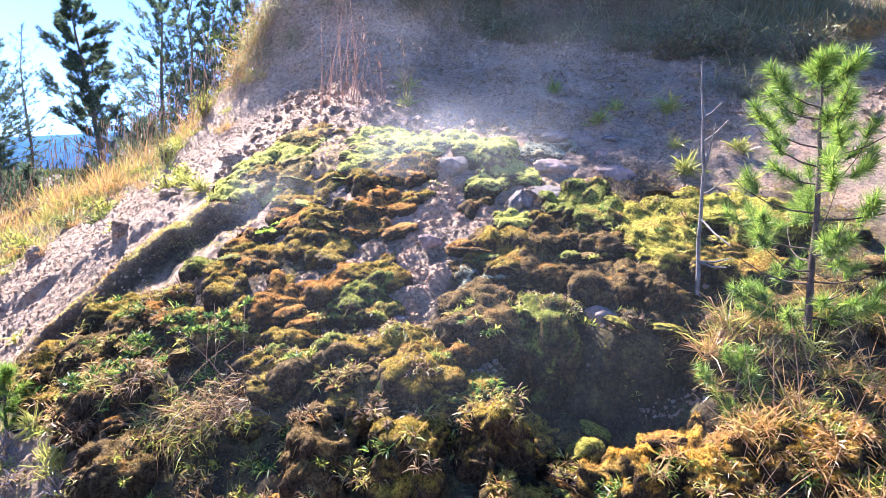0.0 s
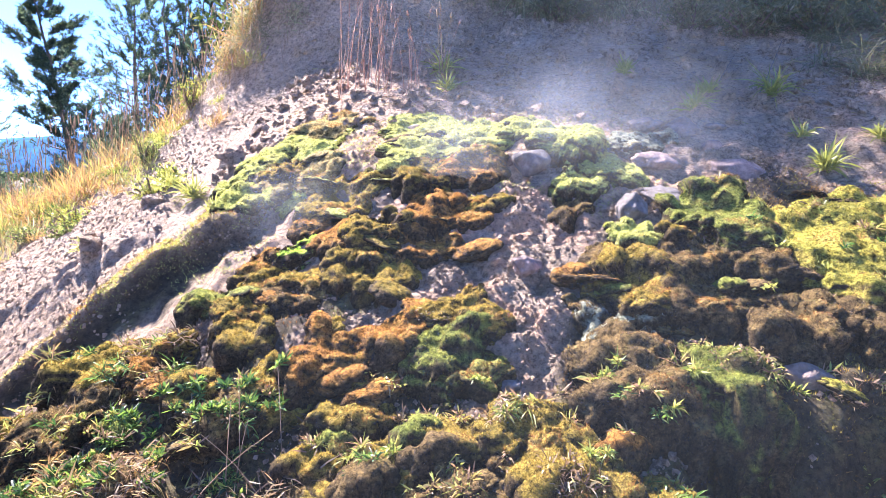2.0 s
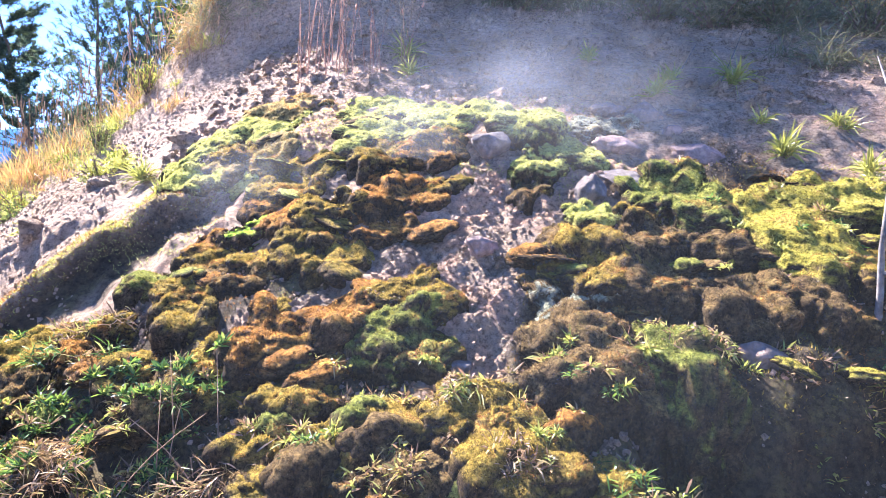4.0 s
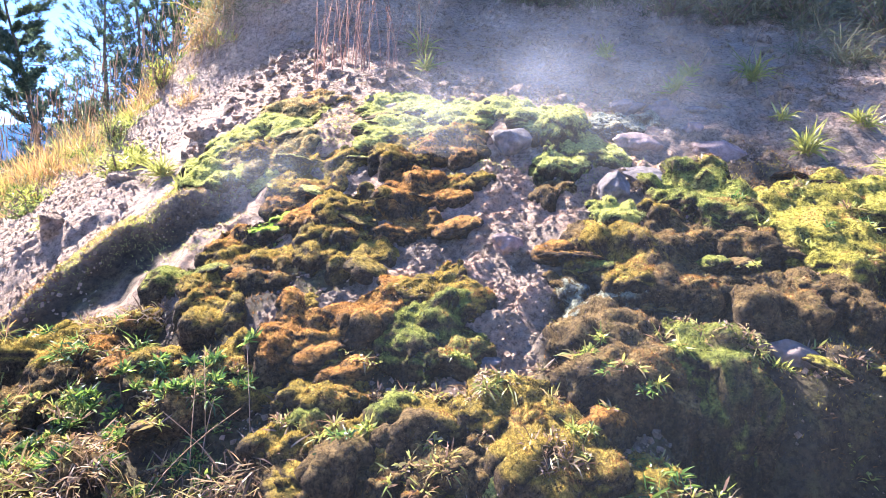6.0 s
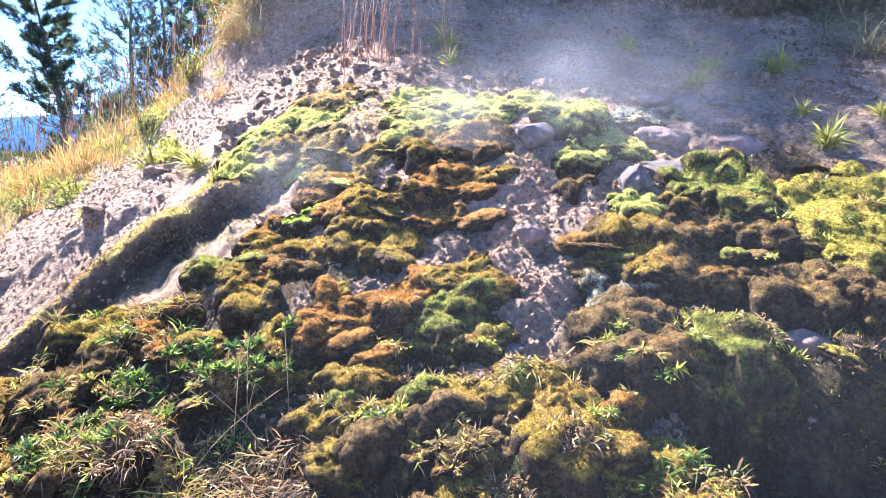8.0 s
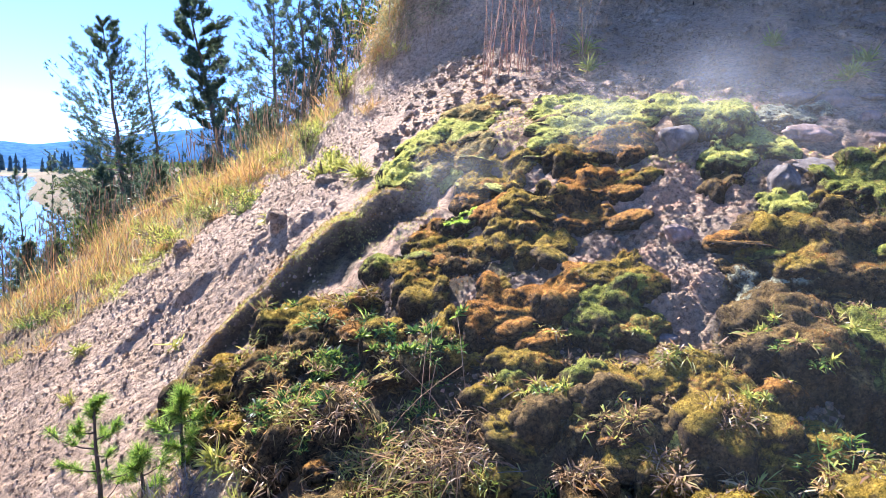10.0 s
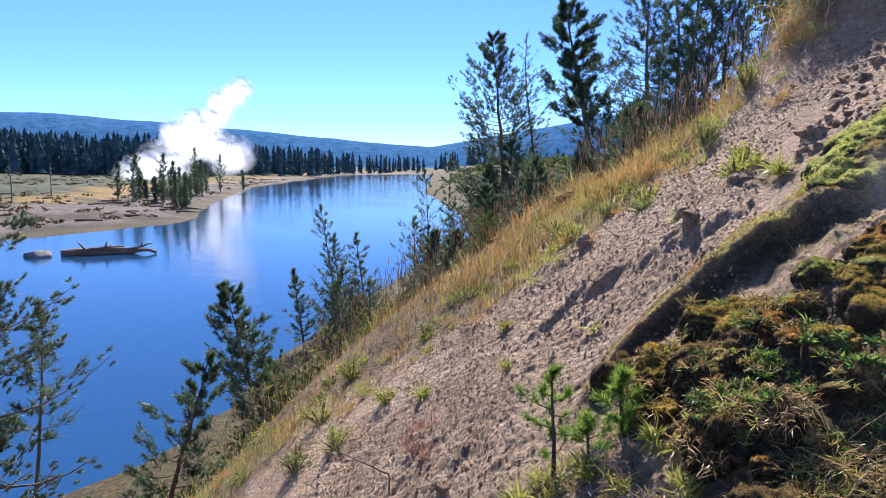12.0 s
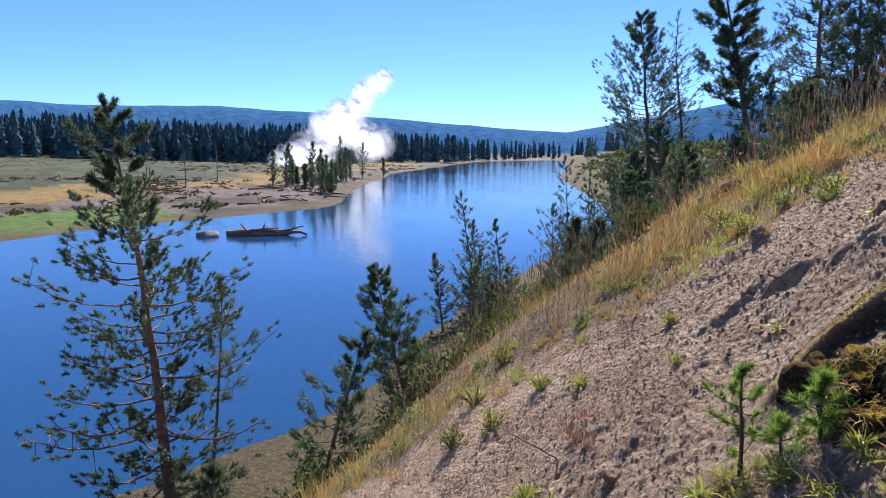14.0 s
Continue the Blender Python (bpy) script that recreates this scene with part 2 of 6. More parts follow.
def hill(x, y):
    """The hillside with the warm mound, without its fine relief."""
    z = 1.459 + 0.059 * np.minimum(x + 1, 6) + 0.628 * (y - 3.5) - 0.526 * soft(-(x + 1.3), 0.25) - 0.058 * soft(y - 4.6, 0.4)
    over = y - 7.2 - 0.6 * soft(-(x + 4.4), 0.3)
    left = sig(-(x + 2.6) / 0.3)
    # steep bank: its unseen upper part is raised to shade the upper slope
    shade_bank = y - 6.4 - 0.55 * sig((x + 1.2) / 0.3) - 0.2 * soft(x - 0.5, 0.3)
    z = z + 3.4 * (soft(shade_bank, 0.12) - soft(shade_bank - 0.7, 0.12)) * sig((x + 2.4) / 0.1) * sig((3.0 - x) / 0.3) - 0.06 * soft(y - 5.1, 0.3) * sig((x + 1.8) / 0.3)
    z = z + 0.7 * (soft(y - 5.9, 0.12) - soft(y - 7.2, 0.2)) * sig((x + 3.05) / 0.2) * sig((-1.2 - x) / 0.3)
    z = z - 1.1 * soft(over, 0.3) * left - 0.30 * soft(-(x + 6.8), 0.5) - 0.14 * soft(-(x + 8.1), 0.4)
    z = z + (0.27 * soft(-(x + 4.8), 0.4) - 0.6 * soft(-(x + 7.3), 0.3)) * sig((6.2 - y) / 0.5)
    z = z - 0.7 * soft(y - 12, 1.5)
    low_edge = 2.50 + 0.13 * sig((x - 0.2) / 0.1)
    z = z - 0.3 * (soft(low_edge - y, 0.04) - soft(low_edge - 0.42 - y, 0.05)) * sig((x + 2.0) / 0.08) * sig((1.0 - x) / 0.15)
    drop = 2.61 + 0.05 * np.sin(x * 9.0) + 0.03 * np.sin(x * 23.0) - y        # the low undercut face at the mound's foot
    z = z - 0.25 * sig(drop / 0.016) * np.exp(-np.maximum(drop, 0) / 0.30) * sig((x - 0.16) / 0.04) * sig((1.02 - x) / 0.05)
    path = -0.0 - 0.55 * soft(-(x + 2.2), 0.3)
    return soft(z - path, 0.12) + path


def land(x, y):
    """Height of the one ground sheet."""
    h = hill(x, y)
    inside = np.minimum(near_bank(y) - x, x - far_bank(y))        # metres from the nearer bank, in the river
    bed = WATER + 0.35 - 0.10 * inside + 0.10 * fractal(x / 3, y / 3, 3, 17)
    bed = np.maximum(bed, WATER - 2.2)
    out_far = far_bank(y) - x
    out_near = x - near_bank(y)
    meadow = WATER + 0.35 + 0.012 * np.clip(out_far, 0, 300) + 0.25 * fractal(x / 14, y / 14, 4, 5) * np.clip(out_far / 6, 0, 1)
    meadow = meadow + 9 * sig((out_far - 330) / 60) * sig(-(y - 60) / 60)
    shore = WATER + 0.35 + 0.30 * np.clip(out_near, 0, 26) + 0.5 * fractal(x / 9, y / 9, 4, 6) * np.clip(out_near / 5, 0, 1)
    flat = np.where(out_far > 0, meadow, np.where(out_near > 0, shore, bed))
    far = np.hypot(x + 1.5, y - 3.5)
    limit = 30.0
    h = np.where(far < limit * 2, h - 0.5 * np.clip(far - limit, 0, None) , -50)
    return np.maximum(h, flat) if np.ndim(h) else max(float(h), float(flat))


def grass_edge(y):
    """Where the bare slope ends and the dry grass begins."""
    return np.interp(y, [2, 3.2, 3.8, 4.3, 4.8, 5.2, 5.6, 5.9, 6.2, 6.8], [-7.0, -6.2, -5.9, -5.4, -4.7, -4.1, -3.6, -3.1, -2.75, -2.3])


def grains(x, y, cell, seed):
    """Rounded crumbs, one in each cell: 1 at a crumb's top, 0 between them."""
    x, y = np.asarray(x, float) / cell, np.asarray(y, float) / cell
    ix, iy = np.floor(x), np.floor(y)
    best = np.full(np.shape(x), 9.0)
    for dx in (-1, 0, 1):
        for dy in (-1, 0, 1):
            cx, cy = ix + dx, iy + dy
            best = np.minimum(best, (cx + lattice(cx, cy, seed) - x) ** 2 + (cy + lattice(cx, cy, seed + 1) - y) ** 2)
    return np.sqrt(np.clip(1 - best / 0.7, 0, 1))


def mound_mask(x, y):
    """1 on the warm, bare or mossy mound."""
    return sig((x + 1.9 + 0.25 * (y - 3.5)) / 0.12) * sig((5.4 - y) / 0.4) * sig((2.6 - x) / 0.3) * sig((y - 1.7) / 0.12)


def bare(x, y):
    """Streams of mud without moss: 1 inside the long spots (x, y, half width, half length, turn)."""
    out = np.zeros_like(np.asarray(x, float))
    for cx, cy, a, b, turn in ((-0.30, 3.15, 0.17, 0.58, 0.15), (-0.05, 2.62, 0.10, 0.30, 0.5), (-0.62, 3.35, 0.11, 0.24, 0.0), (-0.95, 2.98, 0.17, 0.11, 0.0), (-1.42, 3.22, 0.08, 0.30, -0.9), (0.25, 3.45, 0.22, 0.32, 0.3), (-0.75, 3.05, 0.11, 0.13, 0.0)):
        u, v = (x - cx) * math.cos(turn) - (y - cy) * math.sin(turn), (x - cx) * math.sin(turn) + (y - cy) * math.cos(turn)
        out = np.maximum(out, sig((1 - (u / a) ** 2 - (v / b) ** 2) * 6))
    return out


def damp_moss(x, y):
    """Dark mossy soil over the lower mound."""
    wob = 0.5 * fractal(x * 2.2, y * 2.2, 4, 71)
    low = np.maximum(sig((3.25 + wob - y) / 0.08), sig((3.75 + wob - y) / 0.08) * sig((x - 0.45) / 0.08))
    return low * mound_mask(x, y) * (1 - bare(x, y)) * sig((y - 1.5) / 0.1)


def relief_at(x, y):
    """Fine relief: ledges and lumps on the mound, clods on the bare slope."""
    near = np.clip(1.3 - np.hypot(x + 1.3, y - 3.8) / 9, 0, 1)
    m = mound_mask(x, y)
    ledge = fractal(x * 1.1 + 3.1, y * 1.7, 4, 21)
    calm = 1 - 0.65 * sig((y - 4.45) / 0.12)                      # the soil above the mound lies smoother
    steps = 0.11 * ledge + calm * (0.07 * np.abs(fractal(x * 4.3, y * 5, 4, 31, 0.6)) + 0.04 * fractal(x * 11, y * 11, 2, 33, 0.6))
    clods = 0.16 * fractal(x * 0.9, y * 0.9, 3, 39) + 0.06 * fractal(x * 2.3, y * 2.3, 3, 41) + 0.034 * np.abs(fractal(x * 10, y * 10, 3, 51, 0.6)) + 0.02 * fractal(x * 24, y * 24, 2, 61)
    crumbly = 0.5 + fractal(x * 2.1, y * 2.1, 3, 68)
    crumbs = np.clip(crumbly, 0.15, 1) * (0.022 * grains(x, y, 0.085, 62) * (0.6 + fractal(x * 7, y * 7, 2, 63)) + 0.012 * grains(x, y, 0.038, 65) * np.clip(0.5 + 2 * fractal(x * 9, y * 9, 2, 66), 0, 1.2))
    steps, clods = steps + calm * crumbs, clods + (0.2 + 0.4 * calm) * crumbs + (0.2 + 0.8 * calm) * 0.018 * grains(x, y, 0.055, 67) * np.clip(0.6 + 1.6 * fractal(x * 6, y * 6, 2, 69), 0, 1.4)
    wall = 0.35 * fractal(x * 1.2, y * 1.6, 4, 81) * sig((y - 6.9) / 0.08) * sig((x + 2.3) / 0.2)
    return near * (m * steps + (1 - m) * clods + wall)


def crest(x, y):
    """The sharp ridge along the mound's flank: a gentle back, a steep front over a trough."""
    s = 0.66 * (y - np.interp(x, [-2.6, -2.42, -2.21, -2.07, -1.81, -1.5, -1.2], [2.75, 3.0, 3.27, 3.46, 3.67, 3.83, 3.93]))
    s = s + 0.035 * fractal(x * 5, y * 5, 3, 25)
    along = sig((x + 2.40) / 0.05) * sig((-1.52 - x) / 0.07)
    bank = y - np.interp(x, [-3.5, -3.2, -2.95, -2.6, -2.3, -2.1], [3.62, 3.92, 4.02, 3.94, 3.93, 3.97]) + 0.10 * fractal(x * 6, y * 6, 3, 27)
    ledge = 0.11 * sig(bank / 0.02) * np.exp(-np.maximum(bank, 0) / 0.3) * sig((x + 3.35) / 0.06) * sig((-2.15 - x) / 0.06)
    return ledge + along * (0.155 * sig((s + 0.01) / 0.014) * np.exp(-np.maximum(s, 0) / 0.24) - 0.02 * np.exp(-((s + 0.12) / 0.09) ** 2))


def ground_z(x, y):
    x, y = np.asarray(x, float), np.asarray(y, float)
    return land(x, y) + relief_at(x, y) + crest(x, y)


def graded(lo, hi, step, end_lo, end_hi, grow, grow_lo=0.0):
    core = list(np.arange(lo, hi + step / 2, step))
    s = step
    up = []
    v = hi
    while v < end_hi:
        s *= grow
        v += s
        up.append(v)
    s, v, down = step, lo, []
    while v > end_lo:
        s *= grow_lo or grow
        v -= s
        down.append(v)
    return np.array(down[::-1] + core + up)


def build_ground():
    xs, ys = graded(-3.8, 1.4, 0.0135, -4500, 3000, 1.13, 1.065), graded(2.15, 4.65, 0.0135, -2500, 4500, 1.07, 1.15)
    gx, gy = np.meshgrid(xs, ys)
    z = ground_z(gx, gy)
    n, k = len(xs), len(ys)
    idx = np.arange(n * k).reshape(k, n)
    faces = np.stack([idx[:-1, :-1], idx[:-1, 1:], idx[1:, 1:], idx[1:, :-1]], -1).reshape(-1, 4)
    me = mesh_np("ground", np.stack([gx, gy, z], -1).reshape(-1, 3), faces, True)
    edge = grass_edge(gy) - 0.15 + 1.3 * fractal(gx * 1.1, gy * 1.1, 4, 8)
    grassy = sig((edge - gx) / 0.15)
    grassy = np.maximum(grassy, sig((gy - 6.9 - 0.8 * fractal(gx * .7, gy * .7, 3, 9)) / 0.15) * sig((gx + 2.7) / 0.2))
    meadow = sig(((far_bank(gy) - gx) + 4.5) / 0.5)
    c = np.zeros((k, n, 4), np.float32)
    c[..., 0], c[..., 1], c[..., 2] = grassy, meadow, mound_mask(gx, gy)
    c[..., 3] = np.maximum(damp_moss(gx, gy), sig((-2.9 + 1.2 * fractal(gx / 3, gy / 3, 3, 15) - z) / 0.2) * sig((gx - far_bank(gy) - 1) / 0.5) * sig((900 - gy) / 4))
    c[..., 3] = np.maximum(c[..., 3], sig((np.hypot(gx + 1.5, gy - 3.5) - 13) / 1.0) * sig((gx - near_bank(gy)) / 0.5))
    # face under the crest: dark soil, its shade put into the colour too
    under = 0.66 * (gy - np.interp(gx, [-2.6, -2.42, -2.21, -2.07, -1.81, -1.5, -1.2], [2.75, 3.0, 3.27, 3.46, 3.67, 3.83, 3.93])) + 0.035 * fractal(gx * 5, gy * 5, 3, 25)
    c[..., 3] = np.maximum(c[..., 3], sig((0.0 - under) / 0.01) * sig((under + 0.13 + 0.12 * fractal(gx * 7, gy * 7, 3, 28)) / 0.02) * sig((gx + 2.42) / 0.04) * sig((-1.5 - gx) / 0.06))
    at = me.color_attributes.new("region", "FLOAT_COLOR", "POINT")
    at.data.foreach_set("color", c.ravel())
    # the far meadow: green edge, gravel flats, gold and olive grass
    out = far_bank(gy) - gx
    out = out + 0.35 * np.clip(out, 0, 60) * fractal(gx / 30, gy / 30, 4, 13)
    patch = fractal(gx / 9, gy / 5, 4, 14)
    tone = np.ones((k, n, 4), np.float32)
    for zone, colour in ((out > -50, (0.06, 0.052, 0.04)), (out > 2, (0.165, 0.128, 0.115)), ((out > 4) & (patch > 0.06), (0.07, 0.056, 0.038)), ((out < 16) & (gy < 14), (0.10, 0.17, 0.025)),
                         (out > 32, (0.27, 0.17, 0.05)), ((out > 32) & (patch > 0.16), (0.12, 0.09, 0.035)), (out > 62, (0.085, 0.095, 0.05)), ((out > 62) & (patch > 0.0), (0.045, 0.055, 0.028))):
        tone[zone, :3] = colour
    me.color_attributes.new("meadow_tone", "FLOAT_COLOR", "POINT").data.foreach_set("color", tone.ravel())
    ob = part("ground", me, MAT_GROUND)
    return tagged(ob, "bare pinkish-grey soil hillside with dry grass above the river", "ground", kind="structure")


build_ground()

me = mesh_np("water", [(-4400, -2400, WATER), (60, -2400, WATER), (60, 900, WATER), (-4400, 900, WATER)], [(0, 1, 2, 3)])
tagged(part("water", me, MAT_WATER), "calm deep blue river with a clear shallow edge", "river", kind="structure")


def ridge_line(name, heading_from, heading_to, distance, base, heights, seed, material, label):
    """A long far ridge: front face and back, swept round the eye at one distance."""
    n = 260
    a = np.radians(np.linspace(heading_from, heading_to, n))
    hs = np.interp(np.linspace(0, 1, n), np.linspace(0, 1, len(heights)), heights)
    hs = hs + hs * 0.10 * fractal(np.linspace(0, 14, n), np.zeros(n), 5, seed)
    rows = []
    for f, out in ((0, 0), (0.5, 0.06), (0.85, 0.14), (1.0, 0.22), (0.6, 0.34), (0, 0.5)):
        r = distance * (1 + out)
        bump = 0.05 * distance * 0.1 * fractal(np.linspace(0, 40, n), np.full(n, f * 3), 4, seed + 3) * (1 - f)
        rows.append(np.stack([np.sin(-a) * (r + bump * 4), np.cos(a) * (r + bump * 4), base + f * hs + 0 * a], -1))
    v = np.array(rows)
    idx = np.arange(v.shape[0] * n).reshape(-1, n)
    faces = np.stack([idx[:-1, :-1], idx[:-1, 1:], idx[1:, 1:], idx[1:, :-1]], -1).reshape(-1, 4)
    ob = part(name, mesh_np(name, v.reshape(-1, 3), faces, True), material)
    return tagged(ob, label, "hills", kind="structure")


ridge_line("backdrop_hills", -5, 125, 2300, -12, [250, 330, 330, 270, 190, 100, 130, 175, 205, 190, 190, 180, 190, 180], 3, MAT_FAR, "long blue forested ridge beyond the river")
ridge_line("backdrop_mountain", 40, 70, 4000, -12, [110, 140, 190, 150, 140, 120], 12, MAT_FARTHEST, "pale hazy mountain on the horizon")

# ---- trees ----
def axes_of(d):
    """Two unit vectors square to each row of d."""
    ref = np.where(np.abs(d[:, 2:3]) > 0.9, np.array([[1.0, 0, 0]]), np.array([[0, 0, 1.0]]))
    u = np.cross(d, ref)
    u /= np.linalg.norm(u, axis=1, keepdims=True)
    return u, np.cross(d, u)


def blades(rng, base, way, length, width, bend=0.0):
    """Thin pointed blades, two triangles-and-a-tip each: verts and faces (tri)."""
    n = len(base)
    u, _ = axes_of(way)
    turn = rng.uniform(0, 2 * np.pi, (n, 1))
    side = u * np.cos(turn) + np.cross(way, u) * np.sin(turn)
    length, width = np.broadcast_to(length, (n,))[:, None], np.broadcast_to(width, (n,))[:, None]
    sag = np.array([[0, 0, -1.0]]) * length * np.broadcast_to(bend, (n,))[:, None]
    mid = base + way * length * 0.55 + sag * 0.3
    tip = base + way * length + sag
    v = np.stack([base - side * width * 0.35, base + side * width * 0.35, mid + side * width * 0.5, mid - side * width * 0.5, tip], 1)
    k = np.arange(n)[:, None] * 5
    f = np.concatenate([k + [[0, 1, 2]], k + [[0, 2, 3]], k + [[3, 2, 4]]])
    return v.reshape(-1, 3), f


def needles(rng, base, way, length, width):
    """One thin triangle each."""
    n = len(base)
    u, _ = axes_of(way)
    turn = rng.uniform(0, 2 * np.pi, (n, 1))
    side = u * np.cos(turn) + np.cross(way, u) * np.sin(turn)
    length, width = np.broadcast_to(length, (n,))[:, None], np.broadcast_to(width, (n,))[:, None]
    v = np.stack([base - side * width / 2, base + side * width / 2, base + way * length], 1)
    return v.reshape(-1, 3), np.arange(n * 3).reshape(n, 3)


def tube(points, radii, sides=7):
    """A tapered tube along points: verts, quads."""
    points, radii = np.asarray(points, float), np.asarray(radii, float)
    d = np.gradient(points, axis=0)
    d /= np.linalg.norm(d, axis=1, keepdims=True) + 1e-9
    u, w = axes_of(d)
    a = np.linspace(0, 2 * np.pi, sides, endpoint=False)
    v = points[:, None] + radii[:, None, None] * (u[:, None] * np.cos(a)[None, :, None] + w[:, None] * np.sin(a)[None, :, None])
    k = np.arange(len(points) * sides).reshape(-1, sides)
    r = np.roll(k, -1, 1)
    f = np.stack([k[:-1], r[:-1], r[1:], k[1:]], -1).reshape(-1, 4)
    return v.reshape(-1, 3), f


def joined(pieces):
    vs, fs, at = [], [], 0
    for v, f in pieces:
        vs.append(v), fs.append(f + at)
        at += len(v)
    return np.concatenate(vs), np.concatenate(fs)


def unit(v):
    return v / (np.linalg.norm(v, axis=-1, keepdims=True) + 1e-9)


def pine(seed, x, y, height, label, lean=(0.0, 0.0), trunk=0.09, crown=0.25, reach=0.22, limbs=60, tufts=7, tuft=0.16,
         per=9, fat=0.02, spread=1.0, top=1.0, needle=None, bark=None, sink=0.1, group="", name="pine_tree", dead=0.0, category="tree", z=None, droop=0.0, column=0.0, ragged=0.0):
    """A lodgepole-like pine: tapered trunk, limbs, and a crown of needle tufts with gaps between."""
    rng = np.random.default_rng(seed)
    z = float(ground_z(x, y)) - sink if z is None else z
    root = new(name)
    root.location = (x, y, z)
    tagged(root, label, category, group)
    s = np.linspace(0, 1, 14)
    wob = height * 0.006
    px = lean[0] * height * s + wob * np.cumsum(rng.normal(0, 1, 14)) * s
    py = lean[1] * height * s + wob * np.cumsum(rng.normal(0, 1, 14)) * s
    pts = np.stack([px, py, s * height], -1)
    wood, base, way = [tube(pts, trunk * (1 - 0.93 * s) + 0.003, 9)], [], []
    for i in range(limbs):
        f = 1 - (1 - crown) * ((i + rng.uniform(0, 1)) / limbs) ** 0.9
        bare = f < crown + dead
        at = np.array([np.interp(f, s, pts[:, k]) for k in range(3)])
        az = i * 2.4 + rng.uniform(-0.5, 0.5)
        prof = (1 - f) ** 0.75 * (0.55 + 0.9 * min(1, (f - crown * 0.8) * 4)) * top + 0.05
        prof = prof * (1 - column) + column * 0.62 * min(1, (1 - f) * 9)
        ln = reach * height * prof * rng.uniform(0.55 - 0.35 * ragged, 1.25 + 0.4 * ragged) * (0.6 if bare else 1)
        rise = (0.15 + 0.75 * f ** 2) * spread - droop * (1 - f)
        q = np.linspace(0, 1, 5)
        out = np.array([np.cos(az), np.sin(az), 0])
        bendy = rng.normal(0, 0.12)
        tangent = np.array([-out[1], out[0], 0])
        lp = at + ln * (q[:, None] * out + (q ** 2)[:, None] * tangent * bendy + (rise * q * 0.55 - 0.18 * q * (1 - q) + 0.28 * q ** 2.5)[:, None] * np.array([0, 0, 1]))
        r0 = max(0.004, trunk * 0.28 * (1 - f) + 0.0045 * min(1, height / 4))
        wood.append(tube(lp, r0 * (1 - 0.8 * q), 4))
        if bare:
            continue
        m = max(2, int(tufts * rng.uniform(0.6, 1.3)))
        for _ in range(m):
            t = rng.uniform(0.28, 1) ** 0.7
            o = np.array([np.interp(t, q, lp[:, k]) for k in range(3)])
            sidew = rng.normal(0, 1, 3) * 0.10 * ln * (1.1 - 0.4 * t)
            tip = o + sidew + np.array([0, 0, 0.03 * ln])
            if height < 8 and np.linalg.norm(sidew) > 0.05 * height / 10 and rng.uniform() < 0.35:
                wood.append(tube(np.array([o, (o + tip) / 2, tip]), np.array([r0 * .4, r0 * .3, r0 * .2]), 3))
            base.append(tip)
            way.append(unit(lp[-1] - lp[0] + sidew * 3 + np.array([0, 0, ln * 0.45])))
    for _ in range(5):
        base.append(pts[-1] - np.array([0, 0, rng.uniform(0, 0.12) * height * 0.3]))
        way.append(np.array([0, 0, 1.0]))
    part("trunk", mesh_np("trunk", *joined(wood), True), bark or MAT_BARK, root)
    base, way = np.array(base), np.array(way)
    b, w = np.repeat(base, per, 0), np.repeat(way, per, 0)
    n = len(b)
    along = rng.uniform(-0.9, 0.25, (n, 1)) * tuft
    d = unit(w * rng.uniform(0.2, 1.0, (n, 1)) + 0.75 * unit(rng.normal(0, 1, (n, 3))))
    part("crown", mesh_np("crown", *needles(rng, b + w * along, d, tuft * rng.uniform(0.55, 1.1, n), fat)), needle or MAT_NEEDLE, root)
    return root


BANK = "pines along the river bank"
DARK = "tall dark green lodgepole pine on the river bank"
# the slim pines close under the slope
pine(11, -11.78, 1.74, 7.65, "slim lodgepole pine with reddish trunk below the slope", (-0.01, -0.04), trunk=0.11, crown=0.12, reach=0.195, limbs=84, tufts=24, tuft=0.085, per=52, fat=0.012, ragged=0.5, droop=0.35, group=BANK, dead=0.0, spread=0.8)
pine(12, -12.64, 2.51, 4.5, "thin grey pine with few tufts", (0.02, 0.09), trunk=0.045, crown=0.5, reach=0.20, limbs=22, tufts=6, tuft=0.17, per=30, fat=0.012, group=BANK, bark=MAT_DEADWOOD)
pine(13, -10.22, 3.67, 3.25, "leaning young pine at the foot of the slope", (0.09, 0.21), trunk=0.05, crown=0.25, reach=0.24, limbs=40, tufts=14, tuft=0.10, per=30, fat=0.012, group=BANK)
pine(14, -13.75, 7.75, 4.05, "bushy young pine leaning over the river", (-0.11, -0.20), trunk=0.055, crown=0.06, reach=0.24, limbs=90, tufts=20, tuft=0.11, per=24, fat=0.014, column=0.3, group=BANK)
pine(15, -11.2, 2.2, 1.5, "small bushy pine below the slope", (0.0, 0.05), trunk=0.03, crown=0.05, reach=0.4, limbs=34, tufts=8, tuft=0.15, per=24, fat=0.012, group=BANK)
pine(16, -14.3, 8.3, 1.9, "small dark pine at the water", (-0.05, -0.05), trunk=0.04, crown=0.02, reach=0.45, limbs=44, tufts=8, tuft=0.17, per=16, fat=0.016, group=BANK)
